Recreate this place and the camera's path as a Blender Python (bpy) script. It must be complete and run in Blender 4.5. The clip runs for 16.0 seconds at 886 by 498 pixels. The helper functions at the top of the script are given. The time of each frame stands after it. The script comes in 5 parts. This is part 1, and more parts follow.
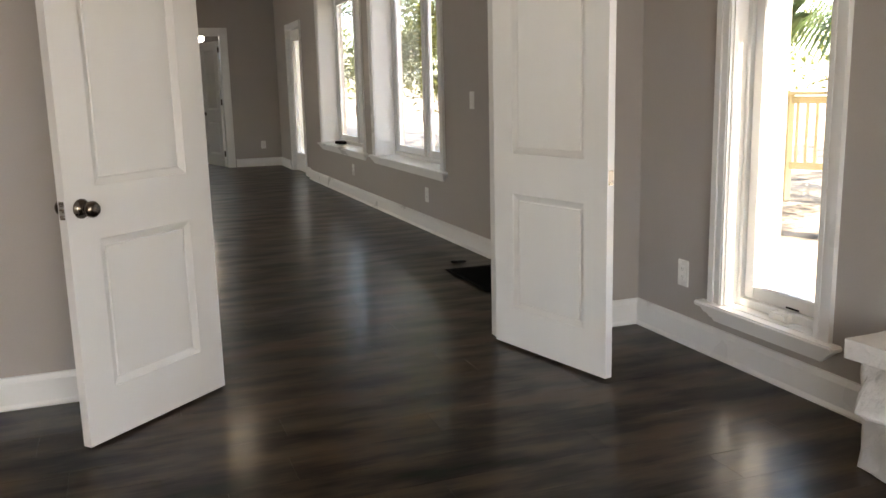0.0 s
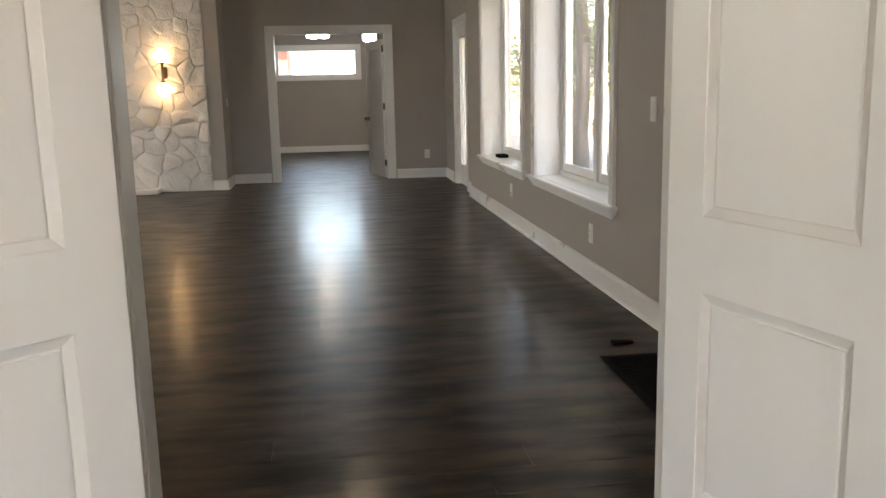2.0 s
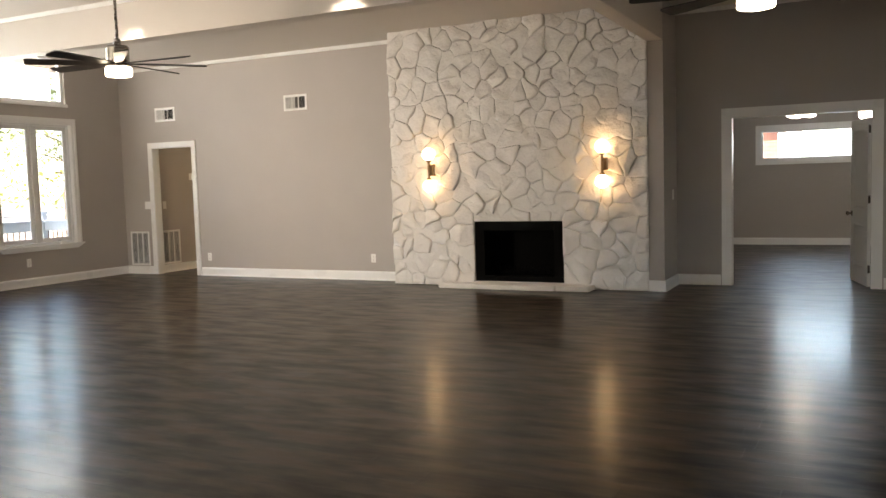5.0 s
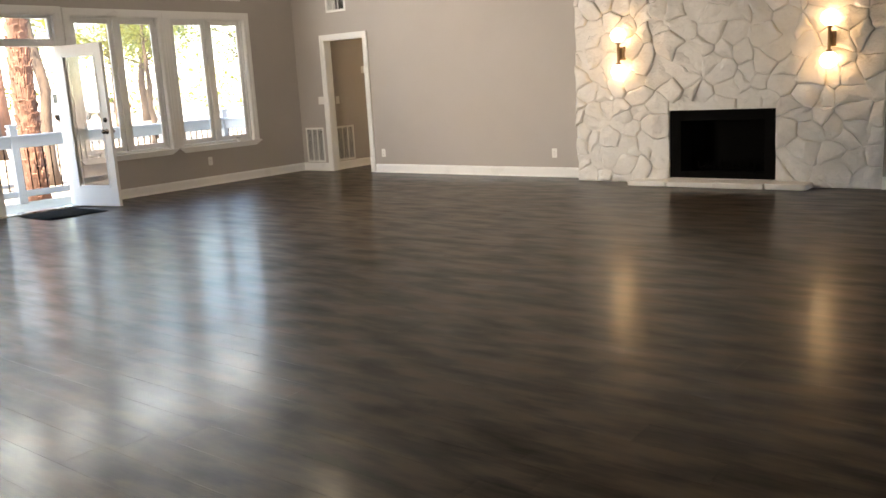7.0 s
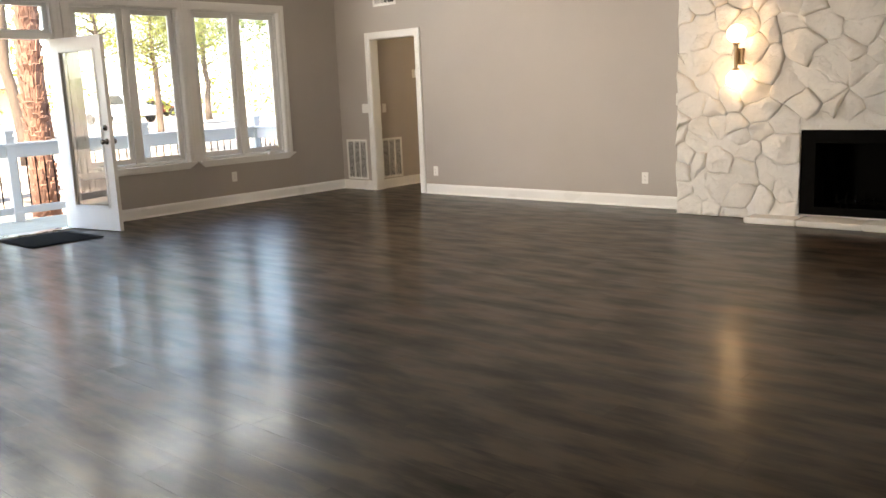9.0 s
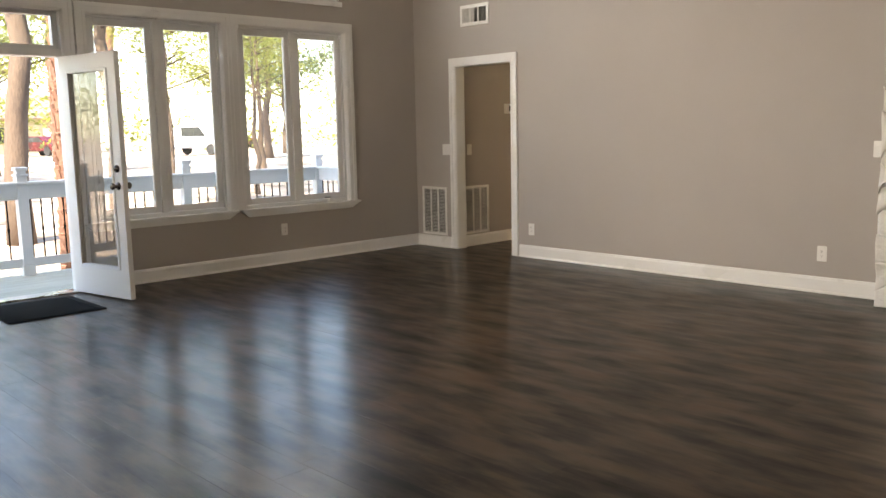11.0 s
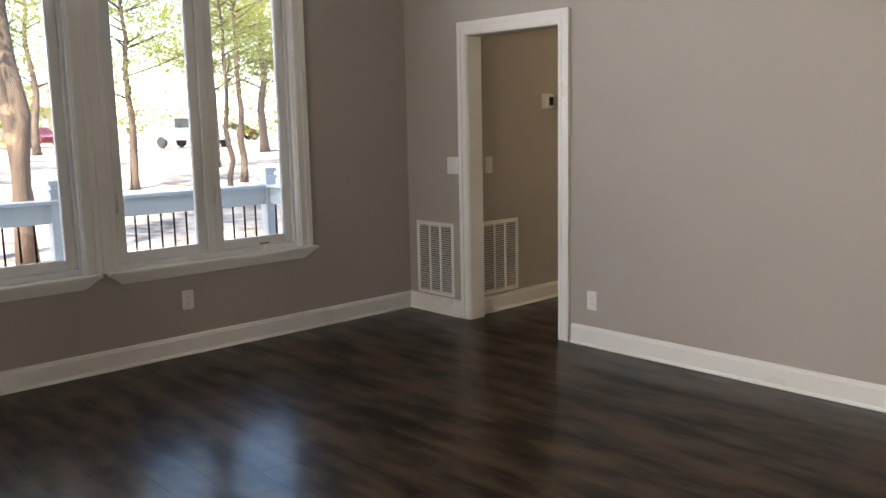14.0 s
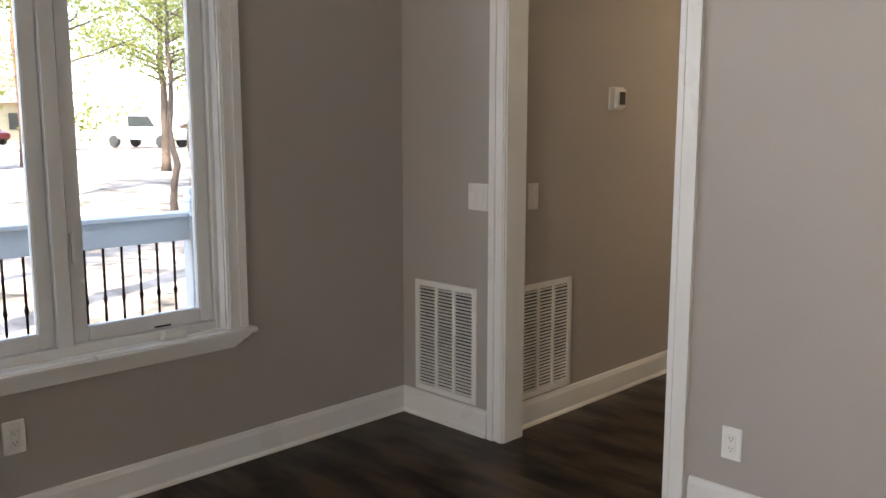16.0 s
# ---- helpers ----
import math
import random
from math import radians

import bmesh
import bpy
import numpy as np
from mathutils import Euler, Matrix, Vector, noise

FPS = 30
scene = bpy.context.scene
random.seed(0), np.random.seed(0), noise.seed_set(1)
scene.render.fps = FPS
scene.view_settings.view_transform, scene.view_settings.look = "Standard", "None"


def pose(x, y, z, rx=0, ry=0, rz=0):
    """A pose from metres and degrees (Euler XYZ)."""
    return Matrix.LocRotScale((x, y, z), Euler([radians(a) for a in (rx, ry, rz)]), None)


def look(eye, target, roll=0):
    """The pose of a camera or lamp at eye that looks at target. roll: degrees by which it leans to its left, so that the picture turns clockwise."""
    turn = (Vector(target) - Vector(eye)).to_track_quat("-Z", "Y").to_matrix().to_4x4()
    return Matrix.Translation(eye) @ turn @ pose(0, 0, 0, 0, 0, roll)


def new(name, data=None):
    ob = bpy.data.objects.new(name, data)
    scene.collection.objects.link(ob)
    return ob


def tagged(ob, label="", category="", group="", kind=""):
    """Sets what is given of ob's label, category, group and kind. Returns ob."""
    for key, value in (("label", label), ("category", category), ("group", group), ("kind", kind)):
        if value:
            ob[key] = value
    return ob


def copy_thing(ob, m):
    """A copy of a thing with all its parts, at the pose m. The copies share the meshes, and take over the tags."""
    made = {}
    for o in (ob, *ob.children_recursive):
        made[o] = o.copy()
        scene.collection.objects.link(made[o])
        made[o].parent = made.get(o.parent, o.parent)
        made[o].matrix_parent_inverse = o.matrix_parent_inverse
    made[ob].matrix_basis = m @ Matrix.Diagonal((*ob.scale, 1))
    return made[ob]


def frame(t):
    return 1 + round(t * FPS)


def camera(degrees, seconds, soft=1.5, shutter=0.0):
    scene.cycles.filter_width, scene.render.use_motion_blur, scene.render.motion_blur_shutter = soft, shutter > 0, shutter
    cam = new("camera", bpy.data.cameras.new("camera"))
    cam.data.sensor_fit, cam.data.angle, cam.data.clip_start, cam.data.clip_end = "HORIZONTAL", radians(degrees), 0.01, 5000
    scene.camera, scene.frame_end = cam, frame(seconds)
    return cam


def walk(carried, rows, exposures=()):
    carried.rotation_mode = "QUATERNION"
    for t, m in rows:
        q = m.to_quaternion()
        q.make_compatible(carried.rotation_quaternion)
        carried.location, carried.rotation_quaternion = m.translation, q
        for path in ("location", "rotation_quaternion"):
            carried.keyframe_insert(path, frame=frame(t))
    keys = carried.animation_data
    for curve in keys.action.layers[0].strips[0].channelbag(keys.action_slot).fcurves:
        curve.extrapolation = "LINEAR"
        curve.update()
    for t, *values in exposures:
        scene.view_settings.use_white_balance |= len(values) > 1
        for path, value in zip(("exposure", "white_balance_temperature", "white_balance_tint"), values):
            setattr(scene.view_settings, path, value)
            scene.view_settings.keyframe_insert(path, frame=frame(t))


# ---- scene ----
cam = camera(55.0, 16.0, soft=1.5)
PATH = [
    (0, (0.922, -1.99, 1.199), (1.61, -0.151, 0.82), -1.4),
    (0.5, (1.151, -1.651, 1.199), (1.693, 0.238, 0.831), -0.7),
    (1, (1.327, -1.253, 1.191), (1.793, 0.657, 0.821), -0.8),
    (1.5, (1.494, -0.87, 1.196), (1.887, 1.052, 0.807), -1.9),
    (2, (1.691, -0.434, 1.191), (1.941, 1.517, 0.829), -1.3),
    (2.5, (1.837, -0.002, 1.204), (1.955, 1.972, 0.905), -1.3),
    (3, (2.029, 0.284, 1.236), (1.912, 2.263, 0.976), -0.7),
    (3.5, (2.134, 0.49, 1.259), (1.883, 2.464, 1.053), -0.2),
    (4, (2.25, 0.77, 1.312), (1.841, 2.724, 1.185), 0.0),
    (4.5, (2.37, 0.92, 1.327), (1.703, 2.803, 1.219), -0.3),
    (5, (2.44, 0.955, 1.353), (1.547, 2.742, 1.196), -1.7),
    (5.2, (2.461, 0.97, 1.352), (1.497, 2.713, 1.164), -1.4),
    (7.3, (1.766, 1.754, 1.314), (0.526, 3.27, 0.911), -2.9),
    (7.5, (1.652, 1.902, 1.303), (0.397, 3.407, 0.899), -2.4),
    (8, (1.331, 2.255, 1.319), (0.078, 3.765, 0.932), -1.8),
    (8.5, (0.995, 2.634, 1.327), (-0.293, 4.118, 0.953), -2.0),
    (9, (0.576, 3.001, 1.317), (-0.728, 4.472, 0.951), -2.4),
    (9.5, (0.21, 3.394, 1.352), (-1.112, 4.846, 0.972), -3.2),
    (10, (-0.189, 3.804, 1.302), (-1.557, 5.223, 0.966), -2.3),
    (10.2, (-0.376, 3.943, 1.301), (-1.751, 5.362, 0.988), -1.9),
    (12.3, (-2.039, 5.586, 1.408), (-3.565, 6.855, 1.16), -0.6),
    (12.5, (-2.217, 5.777, 1.399), (-3.734, 7.053, 1.132), -0.8),
    (13, (-2.653, 6.193, 1.408), (-4.12, 7.517, 1.101), -0.9),
    (13.5, (-3.064, 6.578, 1.45), (-4.526, 7.904, 1.126), -0.6),
    (14, (-3.536, 6.949, 1.449), (-4.988, 8.291, 1.148), -1.2),
    (14.5, (-3.953, 7.357, 1.482), (-5.416, 8.691, 1.199), -1.0),
    (15, (-4.444, 7.752, 1.491), (-5.915, 9.076, 1.202), -1.4),
    (15.5, (-4.912, 8.083, 1.479), (-6.36, 9.432, 1.185), -1.5),
    (16, (-5.432, 8.381, 1.446), (-6.827, 9.784, 1.154), 0.0),
]
walk(cam, [(t, look(eye, target, roll)) for t, eye, target, roll in PATH],
     [(0.0, 3.6, 7900, 12), (0.5, 3.45, 7900, 12), (1.0, 3.6, 7900, 12), (2.0, 3.9, 8000, 12), (3.0, 3.85, 8100, 12), (4.0, 3.75, 8100, 12), (5.0, 3.6, 8000, 12), (7.5, 3.75, 8000, 12), (9.0, 3.74, 8000, 12), (10.0, 3.7, 8000, 12), (12.5, 2.85, 7800, 12), (13.0, 3.0, 7450, 12), (14.0, 3.15, 7200, 12), (16.0, 3.25, 6900, 12)])

# ---- world, sun, exposure ----
XL_OUT = -8.72                 # outer face of the gable wall
SUN_EL, SUN_AZ = 52.0, 152.0   # degrees; azimuth from +y towards +x
world = bpy.data.worlds.new("world")
scene.world = world
world.use_nodes = True
wn, wl = world.node_tree.nodes, world.node_tree.links
sky = wn.new("ShaderNodeTexSky")
sky.sky_type, sky.sun_disc, sky.air_density, sky.dust_density, sky.ozone_density = 'NISHITA', False, 1.0, 1.0, 3.0
sky.sun_elevation, sky.sun_rotation = radians(SUN_EL), radians(SUN_AZ)
wl.new(sky.outputs[0], wn["Background"].inputs[0])
wn["Background"].inputs[1].default_value = 0.15
sun = new("sun", bpy.data.lights.new("sun", 'SUN'))
sun.data.energy, sun.data.angle, sun.data.color = 3.2, radians(0.53), (1.0, 0.95, 0.87)
az, el = radians(SUN_AZ), radians(SUN_EL)
sun_at = Vector((math.sin(az) * math.cos(el), math.cos(az) * math.cos(el), math.sin(el))) * 60
sun.matrix_basis = look(sun_at, (0, 0, 0))
# fill lamp in an added, unseen south opening; brightens the north wall
sl = new("south_fill_light", bpy.data.lights.new("south_fill_light", 'AREA'))
sl.data.shape, sl.data.size, sl.data.size_y = 'RECTANGLE', 1.6, 2.2
sl.data.energy, sl.data.color = 4.6, (1.0, 0.94, 0.87)
sl.data.spread = radians(62)
sl.matrix_basis = look((-4.9, 1.72, 1.45), (-4.9, 9.0, 1.45))
# bright sky in the high bedroom window
hw_l = new("bedroom_window_light", bpy.data.lights.new("bedroom_window_light", 'AREA'))
hw_l.data.shape, hw_l.data.size, hw_l.data.size_y = 'RECTANGLE', 1.28, 0.47
hw_l.data.energy, hw_l.data.color = 2.2, (0.54, 0.75, 1.0)
# fill lamp in the entrance room's added, unseen window; skylight under the gable
for nm, e, sx, sy, at, to in (("entrance_fill_light", 4.2, 3.3, 1.6, (0.6, -4.42, 1.43), (0.6, 0, 1.43)),
                              ("gable_window_light", 7.5, 3.5, 0.50, (XL_OUT, 8.3, 2.99), (0, 8.3, 2.99)),
                              ("gable_window_light", 3, 0.8, 0.60, (XL_OUT, 6.05, 3.08), (0, 6.05, 3.08))):
    al = new(nm, bpy.data.lights.new(nm, 'AREA'))
    al.data.shape, al.data.size, al.data.size_y = 'RECTANGLE', sx, sy
    al.data.energy, al.data.color = e, (0.97, 0.98, 1.0) if at[1] < 0 else (0.86, 0.93, 1.0)
    al.matrix_basis = look(at, to)
hw_l.matrix_basis = look((1.58, 18.10, 1.845), (1.58, 10.0, 1.845))


# ---- materials ----
def nodes_of(name):
    m = bpy.data.materials.new(name)
    m.use_nodes = True
    return m, m.node_tree.nodes, m.node_tree.links, m.node_tree.nodes["Principled BSDF"]


def surface(name, color, rough=0.5, metal=0.0, var=0.08, scale=6.0, fine=90.0, bump=0.15, dist=0.002, stretch=(1, 1, 1), rand=0.0, spec=0.5):
    """Plain material: colour with variation at two scales, roughness variation and fine relief."""
    m, n, l, p = nodes_of(name)
    geo = n.new("ShaderNodeNewGeometry")
    mp = n.new("ShaderNodeMapping")
    mp.inputs["Scale"].default_value = stretch
    l.new(geo.outputs["Position"], mp.inputs["Vector"])
    a, b = n.new("ShaderNodeTexNoise"), n.new("ShaderNodeTexNoise")
    a.inputs["Scale"].default_value, b.inputs["Scale"].default_value = scale, fine
    a.inputs["Detail"].default_value, b.inputs["Detail"].default_value = 4, 3
    l.new(mp.outputs[0], a.inputs["Vector"]), l.new(mp.outputs[0], b.inputs["Vector"])
    add = n.new("ShaderNodeMath")
    add.operation = 'MULTIPLY_ADD'
    add.inputs[1].default_value = 0.45
    l.new(b.outputs[0], add.inputs[0]), l.new(a.outputs[0], add.inputs[2])
    top = add.outputs[0]
    if rand:
        info = n.new("ShaderNodeObjectInfo")
        isl = n.new("ShaderNodeMath")
        isl.operation = 'ADD'
        l.new(info.outputs["Random"], isl.inputs[0]), l.new(geo.outputs["Random Per Island"], isl.inputs[1])
        fr = n.new("ShaderNodeMath")
        fr.operation = 'FRACT'
        l.new(isl.outputs[0], fr.inputs[0])
        mix = n.new("ShaderNodeMath")
        mix.operation = 'MULTIPLY_ADD'
        mix.inputs[1].default_value = rand
        l.new(fr.outputs[0], mix.inputs[0]), l.new(top, mix.inputs[2])
        top = mix.outputs[0]
    ramp = n.new("ShaderNodeMapRange")
    ramp.inputs[1].default_value, ramp.inputs[2].default_value = 0.35, 1.1 + rand
    ramp.inputs[3].default_value, ramp.inputs[4].default_value = 1 - var, 1 + var
    l.new(top, ramp.inputs[0])
    sc = n.new("ShaderNodeVectorMath")
    sc.operation = 'SCALE'
    sc.inputs[0].default_value = color
    l.new(ramp.outputs[0], sc.inputs["Scale"])
    l.new(sc.outputs[0], p.inputs["Base Color"])
    rr = n.new("ShaderNodeMapRange")
    rr.inputs[1].default_value, rr.inputs[2].default_value = 0.3, 0.7
    rr.inputs[3].default_value, rr.inputs[4].default_value = max(rough - 0.06, 0), min(rough + 0.06, 1)
    l.new(a.outputs[0], rr.inputs[0]), l.new(rr.outputs[0], p.inputs["Roughness"])
    p.inputs["Metallic"].default_value = metal
    p.inputs["Specular IOR Level"].default_value = spec
    if bump:
        bp = n.new("ShaderNodeBump")
        bp.inputs["Strength"].default_value, bp.inputs["Distance"].default_value = bump, dist
        l.new(b.outputs[0], bp.inputs["Height"]), l.new(bp.outputs[0], p.inputs["Normal"])
    return m


def glow(name, color, strength):
    m, n, l, p = nodes_of(name)
    p.inputs["Base Color"].default_value = (0.9, 0.88, 0.82, 1)
    p.inputs["Emission Color"].default_value = (*color, 1)
    p.inputs["Emission Strength"].default_value = strength
    return m


def pane_glass(name):
    m, n, l, p = nodes_of(name)
    p.inputs["Base Color"].default_value = (0.97, 0.985, 0.98, 1)
    p.inputs["Transmission Weight"].default_value = 1.0
    p.inputs["Roughness"].default_value = 0.0
    p.inputs["IOR"].default_value = 1.45
    return m


def plank_material():
    """Dark grey-brown hand-scraped planks: a tone per board, long grain, soft blotches, wavy relief."""
    m, n, l, p = nodes_of("plank_wood")
    geo, info = n.new("ShaderNodeNewGeometry"), n.new("ShaderNodeObjectInfo")
    s = n.new("ShaderNodeMath")
    l.new(info.outputs["Random"], s.inputs[0]), l.new(geo.outputs["Random Per Island"], s.inputs[1])
    f = n.new("ShaderNodeMath")
    f.operation = 'FRACT'
    l.new(s.outputs[0], f.inputs[0])
    shift = n.new("ShaderNodeVectorMath")
    shift.operation = 'MULTIPLY_ADD'
    comb = n.new("ShaderNodeCombineXYZ")
    for i in range(3):
        l.new(f.outputs[0], comb.inputs[i])
    shift.inputs[1].default_value = (37, 11, 5)
    l.new(comb.outputs[0], shift.inputs[0]), l.new(geo.outputs["Position"], shift.inputs[2])
    mp = n.new("ShaderNodeMapping")
    mp.inputs["Scale"].default_value = (0.9, 3.2, 1.0)
    l.new(shift.outputs[0], mp.inputs["Vector"])
    grain, blot, wave = (n.new("ShaderNodeTexNoise") for _ in range(3))
    for t, sc, d in ((grain, 4.2, 4), (blot, 2.1, 3), (wave, 3.2, 1)):
        t.inputs["Scale"].default_value, t.inputs["Detail"].default_value = sc, d
    mp2 = n.new("ShaderNodeMapping")
    mp2.inputs["Scale"].default_value = (1.05, 3.2, 1.0)
    l.new(geo.outputs["Position"], mp2.inputs["Vector"])
    l.new(mp.outputs[0], grain.inputs["Vector"]), l.new(mp2.outputs[0], blot.inputs["Vector"]), l.new(mp2.outputs[0], wave.inputs["Vector"])
    fine, mp3, k0 = n.new("ShaderNodeTexNoise"), n.new("ShaderNodeMapping"), n.new("ShaderNodeMath")
    mp3.inputs["Scale"].default_value = (1.6, 26.0, 1.0)
    fine.inputs["Scale"].default_value, fine.inputs["Detail"].default_value = 5.0, 3
    l.new(shift.outputs[0], mp3.inputs["Vector"]), l.new(mp3.outputs[0], fine.inputs["Vector"])
    k0.operation = 'MULTIPLY_ADD'
    k0.inputs[1].default_value = 0.16
    l.new(fine.outputs[0], k0.inputs[0]), l.new(blot.outputs[0], k0.inputs[2])
    k1, k2 = n.new("ShaderNodeMath"), n.new("ShaderNodeMath")
    k1.operation = k2.operation = 'MULTIPLY_ADD'
    k1.inputs[1].default_value, k2.inputs[1].default_value = 0.32, 0.08
    l.new(grain.outputs[0], k1.inputs[0]), l.new(k0.outputs[0], k1.inputs[2])
    l.new(f.outputs[0], k2.inputs[0]), l.new(k1.outputs[0], k2.inputs[2])
    ramp = n.new("ShaderNodeValToRGB")
    r = ramp.color_ramp
    r.elements[0].position, r.elements[0].color = 0.565, (0.0030, 0.0019, 0.0012, 1)
    r.elements[1].position, r.elements[1].color = 1.15, (0.052, 0.0300, 0.0165, 1)
    mid = r.elements.new(0.715)
    mid.color = (0.0135, 0.0075, 0.0039, 1)
    r.elements[2].position = 0.93
    l.new(k2.outputs[0], ramp.inputs[0]), l.new(ramp.outputs[0], p.inputs["Base Color"])
    rr = n.new("ShaderNodeMapRange")
    rr.inputs[1].default_value, rr.inputs[2].default_value = 0.3, 0.7
    rr.inputs[3].default_value, rr.inputs[4].default_value = 0.38, 0.50
    l.new(grain.outputs[0], rr.inputs[0]), l.new(rr.outputs[0], p.inputs["Roughness"])
    gl = n.new("ShaderNodeMapRange")                # duller in the dark scraped patches
    gl.inputs[1].default_value, gl.inputs[2].default_value = 0.58, 0.86
    gl.inputs[3].default_value, gl.inputs[4].default_value = 0.05, 0.13
    l.new(k2.outputs[0], gl.inputs[0]), l.new(gl.outputs[0], p.inputs["Specular IOR Level"])
    p.inputs["Coat Weight"].default_value, p.inputs["Coat Roughness"].default_value, p.inputs["Coat IOR"].default_value = 0.38, 0.19, 1.47
    b1, b2 = n.new("ShaderNodeBump"), n.new("ShaderNodeBump")
    b1.inputs["Strength"].default_value, b1.inputs["Distance"].default_value = 0.03, 0.003
    b2.inputs["Strength"].default_value, b2.inputs["Distance"].default_value = 0.004, 0.001
    l.new(wave.outputs[0], b1.inputs["Height"]), l.new(grain.outputs[0], b2.inputs["Height"])
    l.new(b1.outputs[0], b2.inputs["Normal"]), l.new(b2.outputs[0], p.inputs["Normal"]), l.new(b1.outputs[0], p.inputs["Coat Normal"])
    return m


WALL = surface("greige_wall_paint", (0.41, 0.372, 0.342), 0.62, var=0.06, scale=1.3, fine=140, bump=0.28, dist=0.002)
CEIL = surface("ceiling_paint", (0.65, 0.60, 0.55), 0.55, var=0.03, scale=1.0, fine=120, bump=0.10)
TRIM = surface("white_trim_paint", (0.80, 0.79, 0.77), 0.32, var=0.02, scale=3, fine=60, bump=0.04, dist=0.001)
DOORW = surface("white_door_paint", (0.80, 0.785, 0.76), 0.36, var=0.02, scale=3, fine=220, bump=0.08, dist=0.0008, stretch=(3, 3, 0.5))
STONE = surface("white_painted_stone", (0.76, 0.73, 0.695), 0.5, var=0.06, scale=7, fine=30, bump=0.9, dist=0.012, rand=0.05)
PLASTIC = surface("white_plastic", (0.80, 0.79, 0.76), 0.3, var=0.015, bump=0.0)
VINYL = surface("white_window_vinyl", (0.74, 0.74, 0.73), 0.35, var=0.02, bump=0.02)
IRON = surface("black_firebox_metal", (0.005, 0.005, 0.005), 0.85, var=0.3, scale=8, bump=0.2, spec=0.05)
NICKEL = surface("brushed_nickel", (0.50, 0.47, 0.43), 0.28, 1.0, var=0.06, bump=0.05, stretch=(1, 1, 8))
BRONZE = surface("dark_bronze", (0.27, 0.19, 0.12), 0.4, 0.9, var=0.15, bump=0.05)
KNOB = surface("aged_pewter", (0.17, 0.145, 0.125), 0.25, 1.0, var=0.1, bump=0.03)
BRASS = surface("brass_plate", (0.52, 0.42, 0.26), 0.35, 1.0, var=0.1, bump=0.05)
BLADE = surface("black_fan_blade", (0.022, 0.018, 0.016), 0.45, var=0.25, scale=10, stretch=(1, 1, 1))
RUBBER = surface("black_mat_fibre", (0.008, 0.008, 0.009), 0.9, var=0.4, scale=30, fine=400, bump=0.6, dist=0.004, spec=0.1)
DARK = surface("dark_void", (0.015, 0.014, 0.013), 0.8, var=0.2, bump=0.1, spec=0.1)
PLANK = plank_material()
GLASS = pane_glass("window_glass")
BULB = glow("warm_bulb", (1.0, 0.66, 0.36), 0.9)
FANGLOW = glow("fan_light_glass", (1.0, 0.90, 0.76), 1.8)
CANGLOW = glow("downlight_lens", (1.0, 0.93, 0.84), 3.5)
DECKW = surface("weathered_deck_wood", (0.36, 0.37, 0.31), 0.75, var=0.25, scale=4, fine=40, stretch=(6, 1, 1), bump=0.3, rand=0.3)
YELLOW = surface("new_pine_lumber", (0.62, 0.50, 0.28), 0.7, var=0.15, scale=5, fine=40, stretch=(1, 1, 0.2), bump=0.2)
RAILW = surface("white_rail_vinyl", (0.60, 0.63, 0.65), 0.45, var=0.03, bump=0.02)
BARK = surface("pine_bark", (0.15, 0.075, 0.05), 0.9, var=0.55, scale=5, fine=28, bump=0.9, dist=0.03, stretch=(1, 1, 0.35), rand=0.6)
BARK2 = surface("grey_brown_bark", (0.075, 0.052, 0.037), 0.9, var=0.5, scale=5, fine=30, bump=0.9, dist=0.02, stretch=(1, 1, 0.3))


def leaf_material(name, color, lit):
    """Thin leaves that let part of the light through."""
    m = surface(name, color, 0.5, var=0.5, scale=2.5, fine=12, bump=0.0, rand=0.7)
    n, l = m.node_tree.nodes, m.node_tree.links
    p = n["Principled BSDF"]
    tr, mix = n.new("ShaderNodeBsdfTranslucent"), n.new("ShaderNodeMixShader")
    tr.inputs["Color"].default_value = (*lit, 1)
    mix.inputs[0].default_value = 0.45
    l.new(p.outputs[0], mix.inputs[1]), l.new(tr.outputs[0], mix.inputs[2])
    l.new(mix.outputs[0], n["Material Output"].inputs["Surface"])
    return m


LEAF = leaf_material("green_leaves", (0.12, 0.13, 0.034), (0.32, 0.34, 0.065))
LEAFD = leaf_material("dark_pine_needles", (0.05, 0.075, 0.03), (0.07, 0.10, 0.03))
PALM = surface("palm_fronds", (0.07, 0.12, 0.03), 0.5, var=0.5, scale=3, fine=20, bump=0.0, rand=0.5)
# strong colour variation: leaf litter, plus dappled tree shade painted in
LITTER_DAPPLED = surface("dappled_litter_ground", (0.25, 0.195, 0.15), 0.95, var=1.5, scale=1.3, fine=4, bump=0.8, dist=0.03)
ROADM = surface("pale_gravel_road", (0.33, 0.31, 0.28), 0.9, var=0.12, scale=2, fine=30, bump=0.3)
SIDING = surface("tan_house_siding", (0.50, 0.42, 0.28), 0.7, var=0.1, bump=0.2)
ROOFM = surface("brown_roof_shingles", (0.13, 0.10, 0.085), 0.9, var=0.3, fine=20, bump=0.5)
REDCAR = surface("red_car_paint", (0.10, 0.008, 0.011), 0.25, 0.2, var=0.05, bump=0)
WHITECAR = surface("white_car_paint", (0.40, 0.41, 0.43), 0.25, var=0.03, bump=0)
TYRE = surface("black_tyre_rubber", (0.02, 0.02, 0.02), 0.8, var=0.2)
CARGLASS = surface("dark_car_glass", (0.02, 0.025, 0.03), 0.08, var=0.1, bump=0)
BRICKM = surface("red_brick", (0.36, 0.17, 0.12), 0.85, var=0.25, scale=6, bump=0.4)


